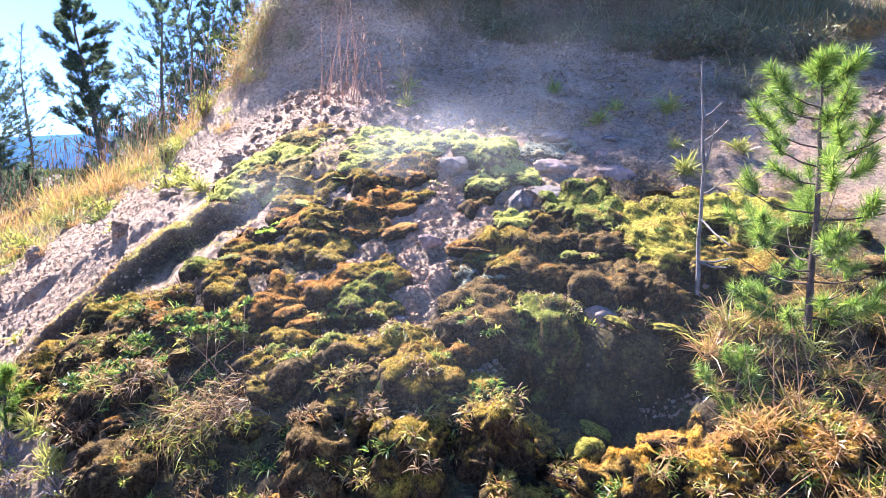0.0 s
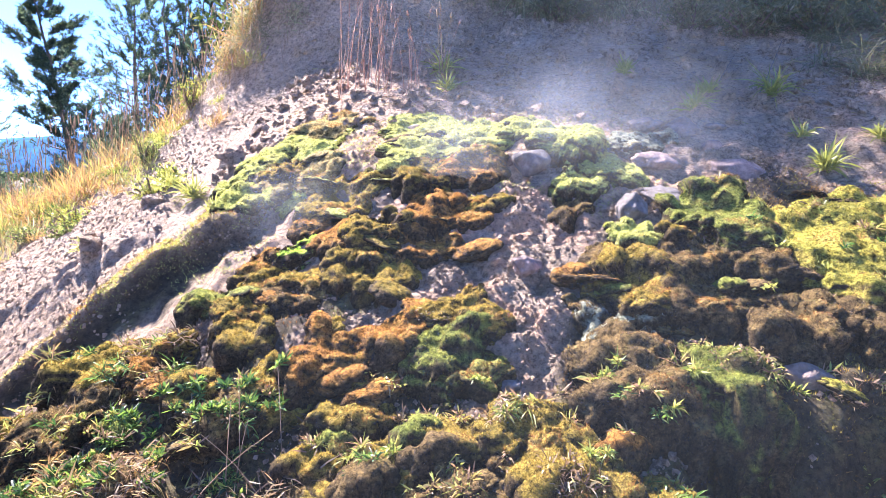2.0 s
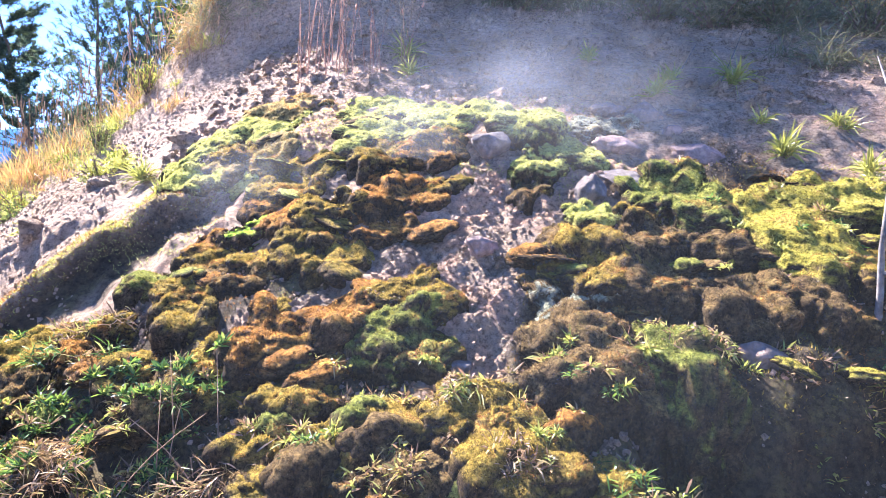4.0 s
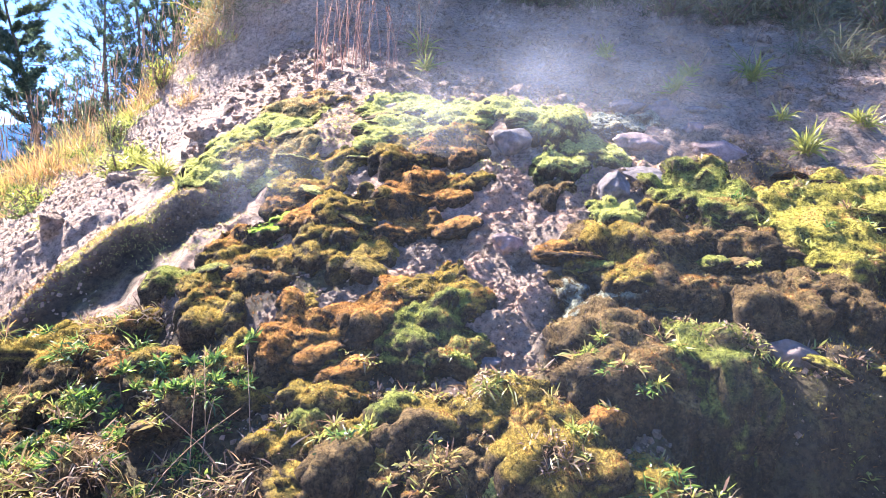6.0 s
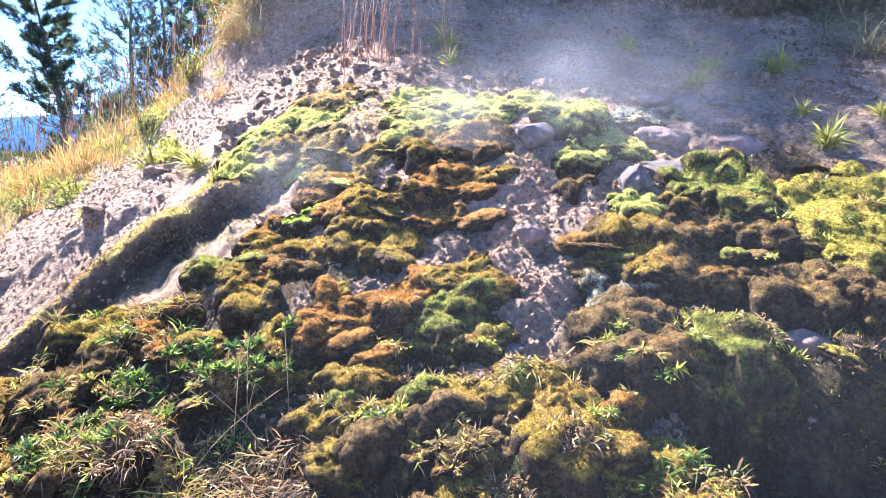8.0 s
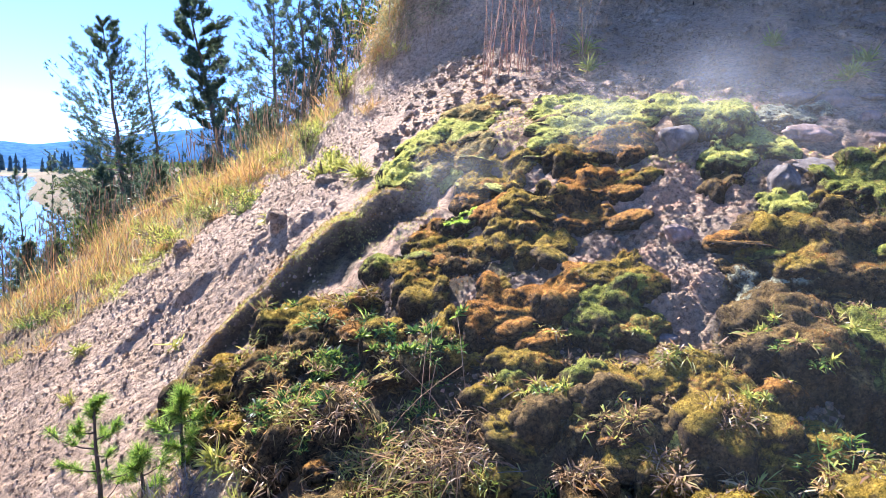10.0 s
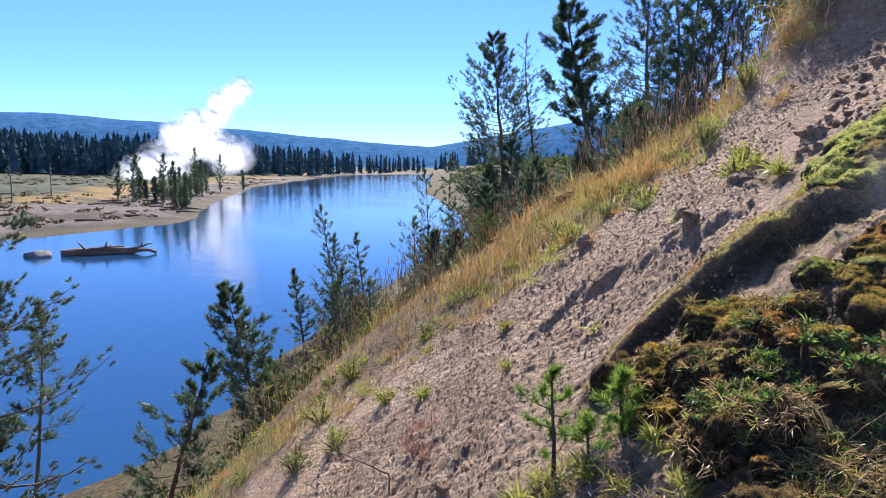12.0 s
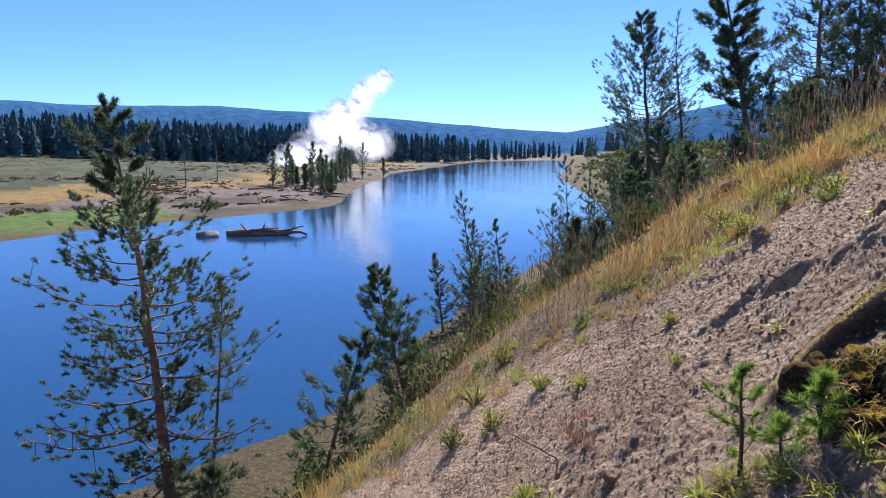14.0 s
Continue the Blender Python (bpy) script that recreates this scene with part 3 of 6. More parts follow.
# the young pines half way along the bank
for seed, x, y, h, lean, reach in ((21, -22.42, 16.36, 5.35, (-0.11, -0.15), 0.15), (22, -22.74, 16.74, 4.1, (-0.05, -0.07), 0.15), (23, -20.13, 16.02, 4.25, (-0.06, -0.08), 0.16),
                                   (24, -20.82, 13.41, 3.2, (-0.06, -0.09), 0.17), (25, -21.4, 15.2, 2.2, (-0.02, -0.02), 0.3), (26, -19.2, 14.6, 2.0, (0.0, 0.0), 0.35),
                                   (27, -22.08, 21.25, 6.3, (0.0, 0.0), 0.16), (28, -23.38, 24.17, 6.6, (-0.01, -0.01), 0.13), (29, -20.9, 20.2, 3.6, (0.0, 0.0), 0.2), (30, -18.3, 17.9, 3.2, (0.0, 0.0), 0.3), (49, -20.4, 14.6, 2.6, (0.0, 0.0), 0.4), (50, -21.6, 16.0, 2.8, (0.0, 0.0), 0.4), (51, -19.3, 15.4, 2.4, (0.0, 0.0), 0.42), (52, -21.3, 19.6, 4.2, (0.0, 0.0), 0.24), (53, -20.6, 21.4, 4.4, (0.0, 0.0), 0.26)):
    pine(seed, x, y, h, "slender young pine at the water's edge", lean, trunk=0.05, crown=0.14, reach=reach, limbs=46, tufts=9, tuft=0.14, per=11, fat=0.022, group=BANK, ragged=0.9)
# the tall ones
pine(31, -19.71, 24.67, 11.2, DARK, (-0.07, -0.06), trunk=0.16, crown=0.05, reach=0.27, limbs=150, tufts=22, tuft=0.17, per=22, fat=0.024, group=BANK, spread=0.9)
pine(32, -19.83, 27.04, 11.3, "tall thin half-bare pine on the bank", (-0.06, -0.04), trunk=0.11, crown=0.3, reach=0.15, limbs=60, tufts=3, tuft=0.22, per=7, fat=0.025, group=BANK, dead=0.3)
pine(33, -14.39, 24.62, 10.6, "dark dense leaning pine on the ridge", (-0.18, -0.11), trunk=0.19, crown=0.45, reach=0.17, limbs=56, tufts=40, tuft=0.20, per=22, fat=0.032, group=BANK, spread=0.5, top=1.1, dead=0.05, column=0.6, ragged=1.0)
pine(34, -11.25, 21.9, 9.85, DARK, (-0.06, -0.03), trunk=0.15, crown=0.06, reach=0.22, limbs=110, tufts=18, ragged=0.5, tuft=0.17, per=18, fat=0.023, group=BANK)
pine(35, -9.95, 20.9, 9.95, DARK, (-0.02, -0.01), trunk=0.12, crown=0.12, reach=0.17, limbs=90, tufts=14, tuft=0.17, per=16, fat=0.022, group=BANK)
pine(36, -9.60, 19.65, 9.35, "thin-crowned tall pine on the ridge", (0.07, 0.03), trunk=0.08, crown=0.35, reach=0.12, limbs=60, tufts=12, tuft=0.17, per=12, fat=0.026, group=BANK)
pine(37, -8.87, 18.89, 9.05, "thin-crowned tall pine on the ridge", (0.10, 0.04), trunk=0.07, crown=0.35, reach=0.12, limbs=60, tufts=12, tuft=0.17, per=12, fat=0.026, group=BANK)
pine(38, -8.3, 19.6, 9.5, "thin-crowned tall pine on the ridge", (0.02, 0.0), trunk=0.08, crown=0.3, reach=0.13, limbs=60, tufts=12, tuft=0.17, per=12, fat=0.026, group=BANK)
for seed, x, y, h in ((41, -10.84, 19.62, 5.2), (42, -10.18, 18.23, 5.6), (43, -11.98, 15.89, 4.9), (44, -12.8, 19.4, 4.6), (45, -15.5, 20.6, 4.2), (46, -13.9, 17.2, 3.4), (47, -9.2, 16.9, 5.4), (461, -16.5, 19.2, 5.2), (462, -15.2, 17.4, 4.6), (463, -17.2, 21.5, 6.0), (464, -14.2, 14.6, 3.6), (465, -12.4, 13.4, 3.2), (466, -10.4, 12.6, 3.2), (467, -8.4, 12.9, 3.6), (468, -13.2, 21.4, 6.4), (469, -16.2, 15.8, 3.6)):
    pine(seed, x, y, h, "bushy young pine behind the grassy ridge", (0.0, 0.0), trunk=0.07, crown=0.06, reach=0.26, limbs=70, tufts=14, tuft=0.17, per=12, fat=0.03, group=BANK)


for seed, x, y, h in ((51, -7.6, 19.2, 9.0), (52, -9.2, 20.6, 10.2), (53, -10.6, 22.4, 9.6), (54, -7.0, 18.4, 8.6), (55, -12.2, 23.5, 8.8)):
    pine(seed, x, y, h, "thin-crowned tall pine on the ridge", (0.03, 0.01), trunk=0.08, crown=0.3, reach=0.13, limbs=50, tufts=9, tuft=0.18, per=10, fat=0.026, ragged=0.6, group=BANK)


def conifer_mass(name, spots, label, seed, material, layers=11):
    """Far woods: many small conifers of ragged tiers, joined."""
    rng = np.random.default_rng(seed)
    vs, fs, at = [], [], 0
    for x, y, z, h in spots:
        w = h * rng.uniform(0.10, 0.17)
        for k in range(layers):
            f0 = 0.06 + 0.9 * k / layers
            r, n = w * (1 - f0) ** 0.8 * rng.uniform(0.75, 1.2) + 0.02 * h, 7
            a = np.linspace(0, 2 * np.pi, n, endpoint=False) + rng.uniform(0, 1)
            rr = r * rng.uniform(0.3, 1.35, n)
            ring = np.stack([x + rr * np.cos(a), y + rr * np.sin(a), z + h * f0 + rng.uniform(-0.03, 0.02, n) * h], -1)
            v = np.vstack([ring, [[x, y, z + h * min(1.0, f0 + 1.9 / layers)]]])
            i = np.arange(n)
            vs.append(v), fs.append(np.stack([i, (i + 1) % n, np.full(n, n)], -1) + at)
            at += n + 1
    ob = part(name, mesh_np(name, np.concatenate(vs), np.concatenate(fs)), material)
    return tagged(ob, label, "woods", kind="stuff")


def spots_between(rng, count, d0, d1, a0, a1, h0, h1):
    """Places by distance and heading (degrees left of ahead)."""
    d, a = rng.uniform(d0, d1, count), np.radians(rng.uniform(a0, a1, count))
    x, y = -np.sin(a) * d, np.cos(a) * d
    return [(px, py, float(land(np.array(px), np.array(py))) - 0.3, rng.uniform(h0, h1)) for px, py in zip(x, y)
            if not (far_bank(py) - 6 < px < near_bank(py) + 4)]


rng = np.random.default_rng(77)
woods = spots_between(rng, 1700, 320, 480, 64, 115, 11, 22) + spots_between(rng, 220, 380, 520, 49, 66, 13, 21) + spots_between(rng, 60, 520, 640, 40, 54, 13, 20)
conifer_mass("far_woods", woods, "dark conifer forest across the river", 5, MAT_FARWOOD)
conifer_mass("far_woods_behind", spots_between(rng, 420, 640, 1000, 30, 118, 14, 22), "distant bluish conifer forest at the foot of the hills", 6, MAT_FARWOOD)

# ---- moss, rocks and soil on the mound ----
def lattice3(ix, iy, iz, seed):
    h = (ix.astype(np.int64) * 374761393 + iy.astype(np.int64) * 668265263 + iz.astype(np.int64) * 2147483647 + seed * 974711) & 0xFFFFFFFF
    h = ((h ^ (h >> 13)) * 1274126177) & 0xFFFFFFFF
    h = ((h ^ (h >> 15)) * 2246822519) & 0xFFFFFFFF
    return ((h ^ (h >> 16)) & 0xFFFF) / 65535.0


def noise3(p, seed=0):
    i = np.floor(p)
    f = p - i
    f = f * f * (3 - 2 * f)
    out = 0
    for dx in (0, 1):
        for dy in (0, 1):
            for dz in (0, 1):
                w = (f[:, 0] if dx else 1 - f[:, 0]) * (f[:, 1] if dy else 1 - f[:, 1]) * (f[:, 2] if dz else 1 - f[:, 2])
                out = out + w * lattice3(i[:, 0] + dx, i[:, 1] + dy, i[:, 2] + dz, seed)
    return out - 0.5


def cells3(p, seed):
    """Distance to the nearest of the scattered points, one in each unit cell."""
    i = np.floor(p)
    best = np.full(len(p), 9.0)
    for dx in (-1, 0, 1):
        for dy in (-1, 0, 1):
            for dz in (-1, 0, 1):
                c = i + np.array([dx, dy, dz])
                q = c + np.stack([lattice3(c[:, 0], c[:, 1], c[:, 2], seed + k) for k in (0, 1, 2)], -1)
                best = np.minimum(best, ((q - p) ** 2).sum(1))
    return np.sqrt(best)


def ball(level):
    bm = bmesh.new()
    bmesh.ops.create_icosphere(bm, subdivisions=level, radius=1)
    v = np.array([q.co for q in bm.verts])
    f = np.array([[q.index for q in p.verts] for p in bm.faces])
    bm.free()
    return unit(v), f


BALLS = {k: ball(k) for k in (2, 3, 4, 5)}


def lump(seed, w, d, h, level=4, rough=0.25, knobs=0.12, square=0.75, cut=None):
    """An uneven lump: half sizes w/2, d/2, h; knobs are the small cushions on it."""
    v, f = BALLS[level]
    off = seed * 7.31
    size = np.array([w / 2, d / 2, h])
    shape = np.sign(v) * np.abs(v) ** square
    big = 1 + rough * 2 * noise3(v * 1.6 + off, seed) + rough * noise3(v * 3.4 + off, seed + 1)
    p = shape * big[:, None] * size
    q = p / max(0.02, 0.16 * (w + d) / 2)
    k = noise3(q * 1.15 + off, seed + 2)
    fine = noise3(q * 2.7 + off, seed + 3) + 0.6 * noise3(q * 6.1 + off, seed + 4)
    p = p + v * (knobs * np.minimum(size.mean(), 0.16) * (2.2 * np.sqrt(np.abs(k)) - 0.7 + 0.8 * fine))[:, None]
    return p, f


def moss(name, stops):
    """Moss body: mottled moss on upward faces; brown dead flanks, darkened to carry their shade."""
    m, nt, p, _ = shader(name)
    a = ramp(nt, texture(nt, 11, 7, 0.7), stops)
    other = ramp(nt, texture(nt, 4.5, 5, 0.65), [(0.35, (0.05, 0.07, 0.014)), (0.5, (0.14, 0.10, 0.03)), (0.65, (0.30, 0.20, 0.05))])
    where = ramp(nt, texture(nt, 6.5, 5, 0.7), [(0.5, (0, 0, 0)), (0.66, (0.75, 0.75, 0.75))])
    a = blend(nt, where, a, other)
    shaded_felt = ramp(nt, texture(nt, 16, 7, 0.75), [(0.3, (0.022, 0.016, 0.010)), (0.5, (0.060, 0.040, 0.020)), (0.7, (0.12, 0.085, 0.04))])
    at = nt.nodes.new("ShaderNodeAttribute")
    at.attribute_name = "top_tone"
    a = blend(nt, at.outputs["Fac"], shaded_felt, a)
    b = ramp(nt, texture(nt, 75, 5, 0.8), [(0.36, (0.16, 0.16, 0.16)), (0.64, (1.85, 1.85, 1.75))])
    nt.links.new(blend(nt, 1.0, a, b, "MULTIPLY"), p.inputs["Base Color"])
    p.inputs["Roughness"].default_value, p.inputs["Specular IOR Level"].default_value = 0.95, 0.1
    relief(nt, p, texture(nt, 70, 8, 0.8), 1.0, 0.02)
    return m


TONES = {
    "lime": [(0.3, (0.20, 0.20, 0.045)), (0.5, (0.40, 0.40, 0.09)), (0.7, (0.58, 0.57, 0.16))],
    "bright": [(0.3, (0.18, 0.30, 0.02)), (0.5, (0.34, 0.50, 0.04)), (0.7, (0.52, 0.66, 0.09))],
    "olive": [(0.3, (0.075, 0.068, 0.014)), (0.5, (0.27, 0.185, 0.028)), (0.7, (0.54, 0.37, 0.055))],
    "rust": [(0.3, (0.10, 0.05, 0.015)), (0.5, (0.33, 0.155, 0.03)), (0.7, (0.58, 0.32, 0.065))],
    "brown": [(0.3, (0.055, 0.038, 0.017)), (0.5, (0.17, 0.11, 0.04)), (0.7, (0.33, 0.23, 0.08))],
    "dark": [(0.3, (0.03, 0.026, 0.015)), (0.5, (0.075, 0.062, 0.028)), (0.7, (0.15, 0.13, 0.05))],
    "green": [(0.3, (0.07, 0.09, 0.018)), (0.5, (0.20, 0.21, 0.035)), (0.7, (0.40, 0.39, 0.08))],
    "grey": [(0.3, (0.16, 0.165, 0.105)), (0.5, (0.33, 0.33, 0.22)), (0.7, (0.50, 0.49, 0.36))],
    "tan": [(0.3, (0.17, 0.12, 0.045)), (0.5, (0.34, 0.25, 0.09)), (0.7, (0.54, 0.47, 0.16))],
    "gold": [(0.3, (0.17, 0.10, 0.02)), (0.5, (0.46, 0.25, 0.03)), (0.7, (0.68, 0.40, 0.06))],
    "yellow": [(0.3, (0.11, 0.115, 0.02)), (0.5, (0.33, 0.285, 0.04)), (0.7, (0.56, 0.47, 0.08))],
}
WORDS = {
    "lime": "pale lime-green moss cushion on warm ground", "bright": "vivid bright green moss dome on warm ground", "olive": "golden olive moss cushion with a dark underside",
    "rust": "rust-orange moss cushion with a shaded front", "brown": "brown dried moss hummock on the mound", "dark": "dark damp moss hummock in shade",
    "green": "mixed green moss mat with small leaves", "grey": "pale grey-green lichen cushion", "tan": "straw-coloured moss along a ridge", "yellow": "yellow-gold moss mat on the slope", "gold": "orange-gold moss mat on the sunny bank",
}
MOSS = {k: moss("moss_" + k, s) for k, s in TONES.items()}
TIPS = {k: leafy("moss_tips_" + k, [(0.0, tuple(c * 0.6 for c in s[0][1])), (0.45, s[1][1]), (1.0, tuple(min(1, c * 1.3) for c in s[2][1]))], 0.55, 0.03, 9,
                 () if k in ("lime", "bright", "grey") else ((7.0, [(0.0, (0.05, 0.055, 0.012)), (0.6, (0.18, 0.165, 0.025)), (1.0, (0.40, 0.36, 0.06))]), (5.3, [(0.0, (0.07, 0.035, 0.012)), (0.6, (0.26, 0.115, 0.025)), (1.0, (0.48, 0.25, 0.05))]))) for k, s in TONES.items()}
count_cushions = 0


def smooth_normals(v, f):
    n = np.cross(v[f[:, 1]] - v[f[:, 0]], v[f[:, 2]] - v[f[:, 0]])
    out = np.stack([sum(np.bincount(f[:, j], n[:, k], len(v)) for j in range(3)) for k in range(3)], -1)
    return unit(out)


def cushion(kind, x, y, z, w, d, h, single=True):
    """One moss cushion that grows out of the slope: ragged outline, flattish top, a steep and slightly undercut front,
    a nap of moss tips on its upper side, and flanks whose shade is painted in."""
    global count_cushions
    count_cushions += 1
    seed = count_cushions
    rng = np.random.default_rng(1000 + seed)
    mat = kind in ("lime", "tan", "yellow")
    if mat:
        w, d = w * 1.15, d * 1.1
    v, f = BALLS[5 if w > 0.2 and single else 4]
    keep = v[f].mean(1)[:, 2] > -0.45
    f = f[keep]
    ring = unit(v[:, :2] + 1e-6)
    off = np.array([seed * 3.17, seed * 1.71, 0.0])
    flat = np.concatenate([ring, np.zeros((len(v), 1))], -1)
    edge = 1.08 + 0.75 * noise3(flat * 1.5 + off, seed) + 0.45 * noise3(flat * 3.9 + off, seed + 1) + 0.25 * noise3(flat * 9.0 + off, seed + 2)
    reach = edge * (1 - v[:, 2] ** 2) ** 0.36 * np.where(v[:, 2] < 0, 1 + 0.3 * v[:, 2], 1)
    px, py = ring[:, 0] * reach * w / 2, ring[:, 1] * reach * d / 2
    if single:
        base = ground_z(x + px, y + py)
        # the top lies flatter than the slope, so the front is the thicker
        lean = np.clip(z + 0.25 * h + 0.22 * py - base, 0.25 * h, 1.7 * h) + 0.35 * h
    else:
        base = 0.5 * py
        lean = h * (1.1 - 0.5 * py / (d / 2))
    high = np.where(v[:, 2] > 0, lean * np.maximum(v[:, 2], 0) ** 0.55, v[:, 2] * 0.06)
    v = np.stack([px, py, base + high - (z if single else 0)], -1)
    world = v + np.array([x, y, z])
    body = min(1.0, h / 0.07)
    for size, rise in ((0.11, 0.065 * body), (0.045, 0.040), (0.019, 0.018)):
        v = v + smooth_normals(v, f) * (rise * (0.6 if mat else 1.0) * noise3(world / size, 61))[:, None]
    v = v + smooth_normals(v, f) * (0.013 * np.sqrt(np.maximum(0, 1 - (cells3(world / 0.024, 77) / 0.8) ** 2)) - 0.005)[:, None]
    nrm = smooth_normals(v, f)
    # upward faces stay light, flanks go dark: shade put into the colour
    upward = sig((nrm[:, 2] + 0.5 * noise3(world * 16, 63) + 0.5 * noise3(world * 50, 64) - (0.28 if mat else 0.52)) / 0.07)
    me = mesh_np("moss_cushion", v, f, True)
    me.attributes.new("top_tone", "FLOAT", "POINT").data.foreach_set("value", upward.astype(np.float32))
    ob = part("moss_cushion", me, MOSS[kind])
    ob.location = (x, y, z)
    tagged(ob, WORDS[kind], "moss", "moss cushions on the mound")
    a, b, c = v[f[:, 0]], v[f[:, 1]], v[f[:, 2]]
    face = np.cross(b - a, c - a)
    grown = np.linalg.norm(face, axis=1) / 2 * (upward[f].mean(1) ** 2 + 0.01)
    n = int(min(7000 if single else 500, max(300, 60000 * grown.sum())))
    pick = rng.choice(len(f), n, p=grown / grown.sum())
    s, t = rng.uniform(0, 1, (2, n, 1))
    s, t = np.where(s + t > 1, 1 - s, s), np.where(s + t > 1, 1 - t, t)
    p, nrm = a[pick] + (b - a)[pick] * s + (c - a)[pick] * t, unit(face[pick])
    way = unit(nrm + 0.55 * rng.normal(0, 1, p.shape) + np.array([0, 0, 0.35]))
    clump = 0.6 + 1.3 * np.clip(noise3((p + np.array([x, y, z])) * 60, 65) + 0.3, 0, 1)
    ln = rng.uniform(0.0045, 0.009, n) * clump * (1.1 if mat else 1.0)
    part("nap", mesh_np("nap", *needles(rng, p - nrm * 0.002, way, ln, 0.0036)), TIPS[kind], ob)["kind"] = "stuff"
    return ob


cushion("lime", -0.83, 4.42, 1.97, 0.42, 0.36, 0.04)
cushion("lime", -0.55, 4.34, 2.01, 0.25, 0.22, 0.03)
cushion("lime", -0.79, 4.15, 1.85, 0.27, 0.23, 0.06)
cushion("lime", -0.87, 4.00, 1.75, 0.13, 0.11, 0.09)
cushion("lime", -0.62, 4.14, 1.86, 0.18, 0.15, 0.05)
cushion("lime", -0.39, 4.20, 1.94, 0.21, 0.18, 0.04)
cushion("lime", -0.17, 4.23, 2.00, 0.29, 0.25, 0.05)
cushion("lime", 0.01, 4.10, 1.94, 0.31, 0.26, 0.11)
cushion("lime", 0.03, 4.05, 1.91, 0.23, 0.20, 0.09)
cushion("olive", -0.43, 4.00, 1.83, 0.18, 0.15, 0.06)
cushion("lime", 0.15, 3.90, 1.78, 0.27, 0.23, 0.08)
cushion("lime", -0.01, 3.80, 1.72, 0.22, 0.19, 0.08)
cushion("grey", 0.28, 4.16, 1.94, 0.21, 0.18, 0.04)
cushion("grey", 0.44, 4.23, 1.96, 0.19, 0.16, 0.04)
cushion("lime", -1.61, 4.38, 1.75, 0.27, 0.23, 0.10)
cushion("lime", -1.40, 4.51, 1.94, 0.36, 0.31, 0.03)
cushion("tan", -1.32, 4.61, 2.03, 0.37, 0.32, 0.03)
cushion("olive", -1.45, 4.13, 1.70, 0.28, 0.24, 0.07)
cushion("lime", -1.71, 4.17, 1.60, 0.24, 0.20, 0.09)
cushion("lime", -1.59, 3.96, 1.53, 0.23, 0.20, 0.06)
cushion("lime", -1.40, 3.92, 1.54, 0.16, 0.13, 0.04)
cushion("tan", -1.37, 4.07, 1.66, 0.38, 0.32, 0.05)
cushion("olive", -1.10, 3.81, 1.56, 0.36, 0.31, 0.05)
cushion("rust", -1.17, 3.68, 1.48, 0.19, 0.17, 0.06)
cushion("olive", -0.72, 3.89, 1.72, 0.26, 0.22, 0.07)
cushion("rust", -0.50, 3.96, 1.77, 0.28, 0.24, 0.04)
cushion("rust", -0.65, 3.64, 1.55, 0.28, 0.24, 0.07)
cushion("rust", -0.54, 3.64, 1.55, 0.24, 0.21, 0.05)
cushion("olive", -0.42, 3.69, 1.60, 0.17, 0.14, 0.04)
cushion("olive", -0.85, 3.50, 1.46, 0.24, 0.20, 0.11)
cushion("rust", -1.04, 3.49, 1.42, 0.20, 0.18, 0.07)
cushion("olive", -0.92, 3.39, 1.38, 0.22, 0.19, 0.06)
cushion("rust", -0.70, 3.46, 1.42, 0.26, 0.22, 0.07)
cushion("bright", -1.19, 3.49, 1.37, 0.17, 0.14, 0.06)
cushion("rust", -1.37, 3.48, 1.30, 0.16, 0.14, 0.06)
cushion("olive", -0.97, 3.26, 1.30, 0.14, 0.12, 0.06)
cushion("olive", -0.81, 3.24, 1.30, 0.20, 0.17, 0.06)
cushion("olive", -1.32, 3.40, 1.25, 0.22, 0.19, 0.05)
cushion("olive", -1.13, 3.31, 1.28, 0.19, 0.16, 0.05)
cushion("olive", -1.32, 3.20, 1.17, 0.21, 0.18, 0.07)
cushion("olive", -1.35, 3.15, 1.13, 0.15, 0.13, 0.04)
cushion("brown", -1.16, 3.26, 1.23, 0.21, 0.18, 0.04)
cushion("green", -1.50, 3.30, 1.17, 0.19, 0.16, 0.05)
cushion("rust", -0.96, 2.90, 1.06, 0.25, 0.21, 0.09)
cushion("rust", -0.75, 2.94, 1.14, 0.19, 0.16, 0.08)
cushion("green", -0.54, 2.85, 1.07, 0.29, 0.25, 0.12)
cushion("olive", -0.50, 3.03, 1.22, 0.25, 0.21, 0.08)
cushion("rust", -0.64, 3.02, 1.21, 0.17, 0.14, 0.05)
cushion("olive", -0.97, 3.02, 1.16, 0.09, 0.08, 0.03)
cushion("olive", -1.26, 3.03, 1.07, 0.15, 0.13, 0.06)
cushion("olive", -1.14, 2.86, 1.00, 0.15, 0.13, 0.07)
cushion("olive", -1.06, 2.80, 0.95, 0.17, 0.15, 0.04)
cushion("olive", -0.80, 2.73, 0.96, 0.24, 0.20, 0.07)
cushion("olive", -0.67, 2.57, 0.92, 0.10, 0.09, 0.06)
cushion("olive", -0.53, 2.59, 0.96, 0.18, 0.16, 0.06)
cushion("olive", -0.32, 2.59, 0.98, 0.23, 0.20, 0.08)
cushion("brown", -0.38, 2.50, 0.94, 0.11, 0.09, 0.04)
cushion("olive", -0.21, 2.46, 0.91, 0.28, 0.24, 0.09)
cushion("olive", -0.63, 2.53, 0.92, 0.19, 0.16, 0.04)
cushion("brown", -0.64, 2.42, 0.86, 0.12, 0.11, 0.05)
cushion("olive", 0.01, 2.42, 0.89, 0.14, 0.12, 0.05)
cushion("brown", -0.51, 2.42, 0.87, 0.12, 0.10, 0.08)
cushion("brown", -0.77, 2.43, 0.81, 0.14, 0.12, 0.09)
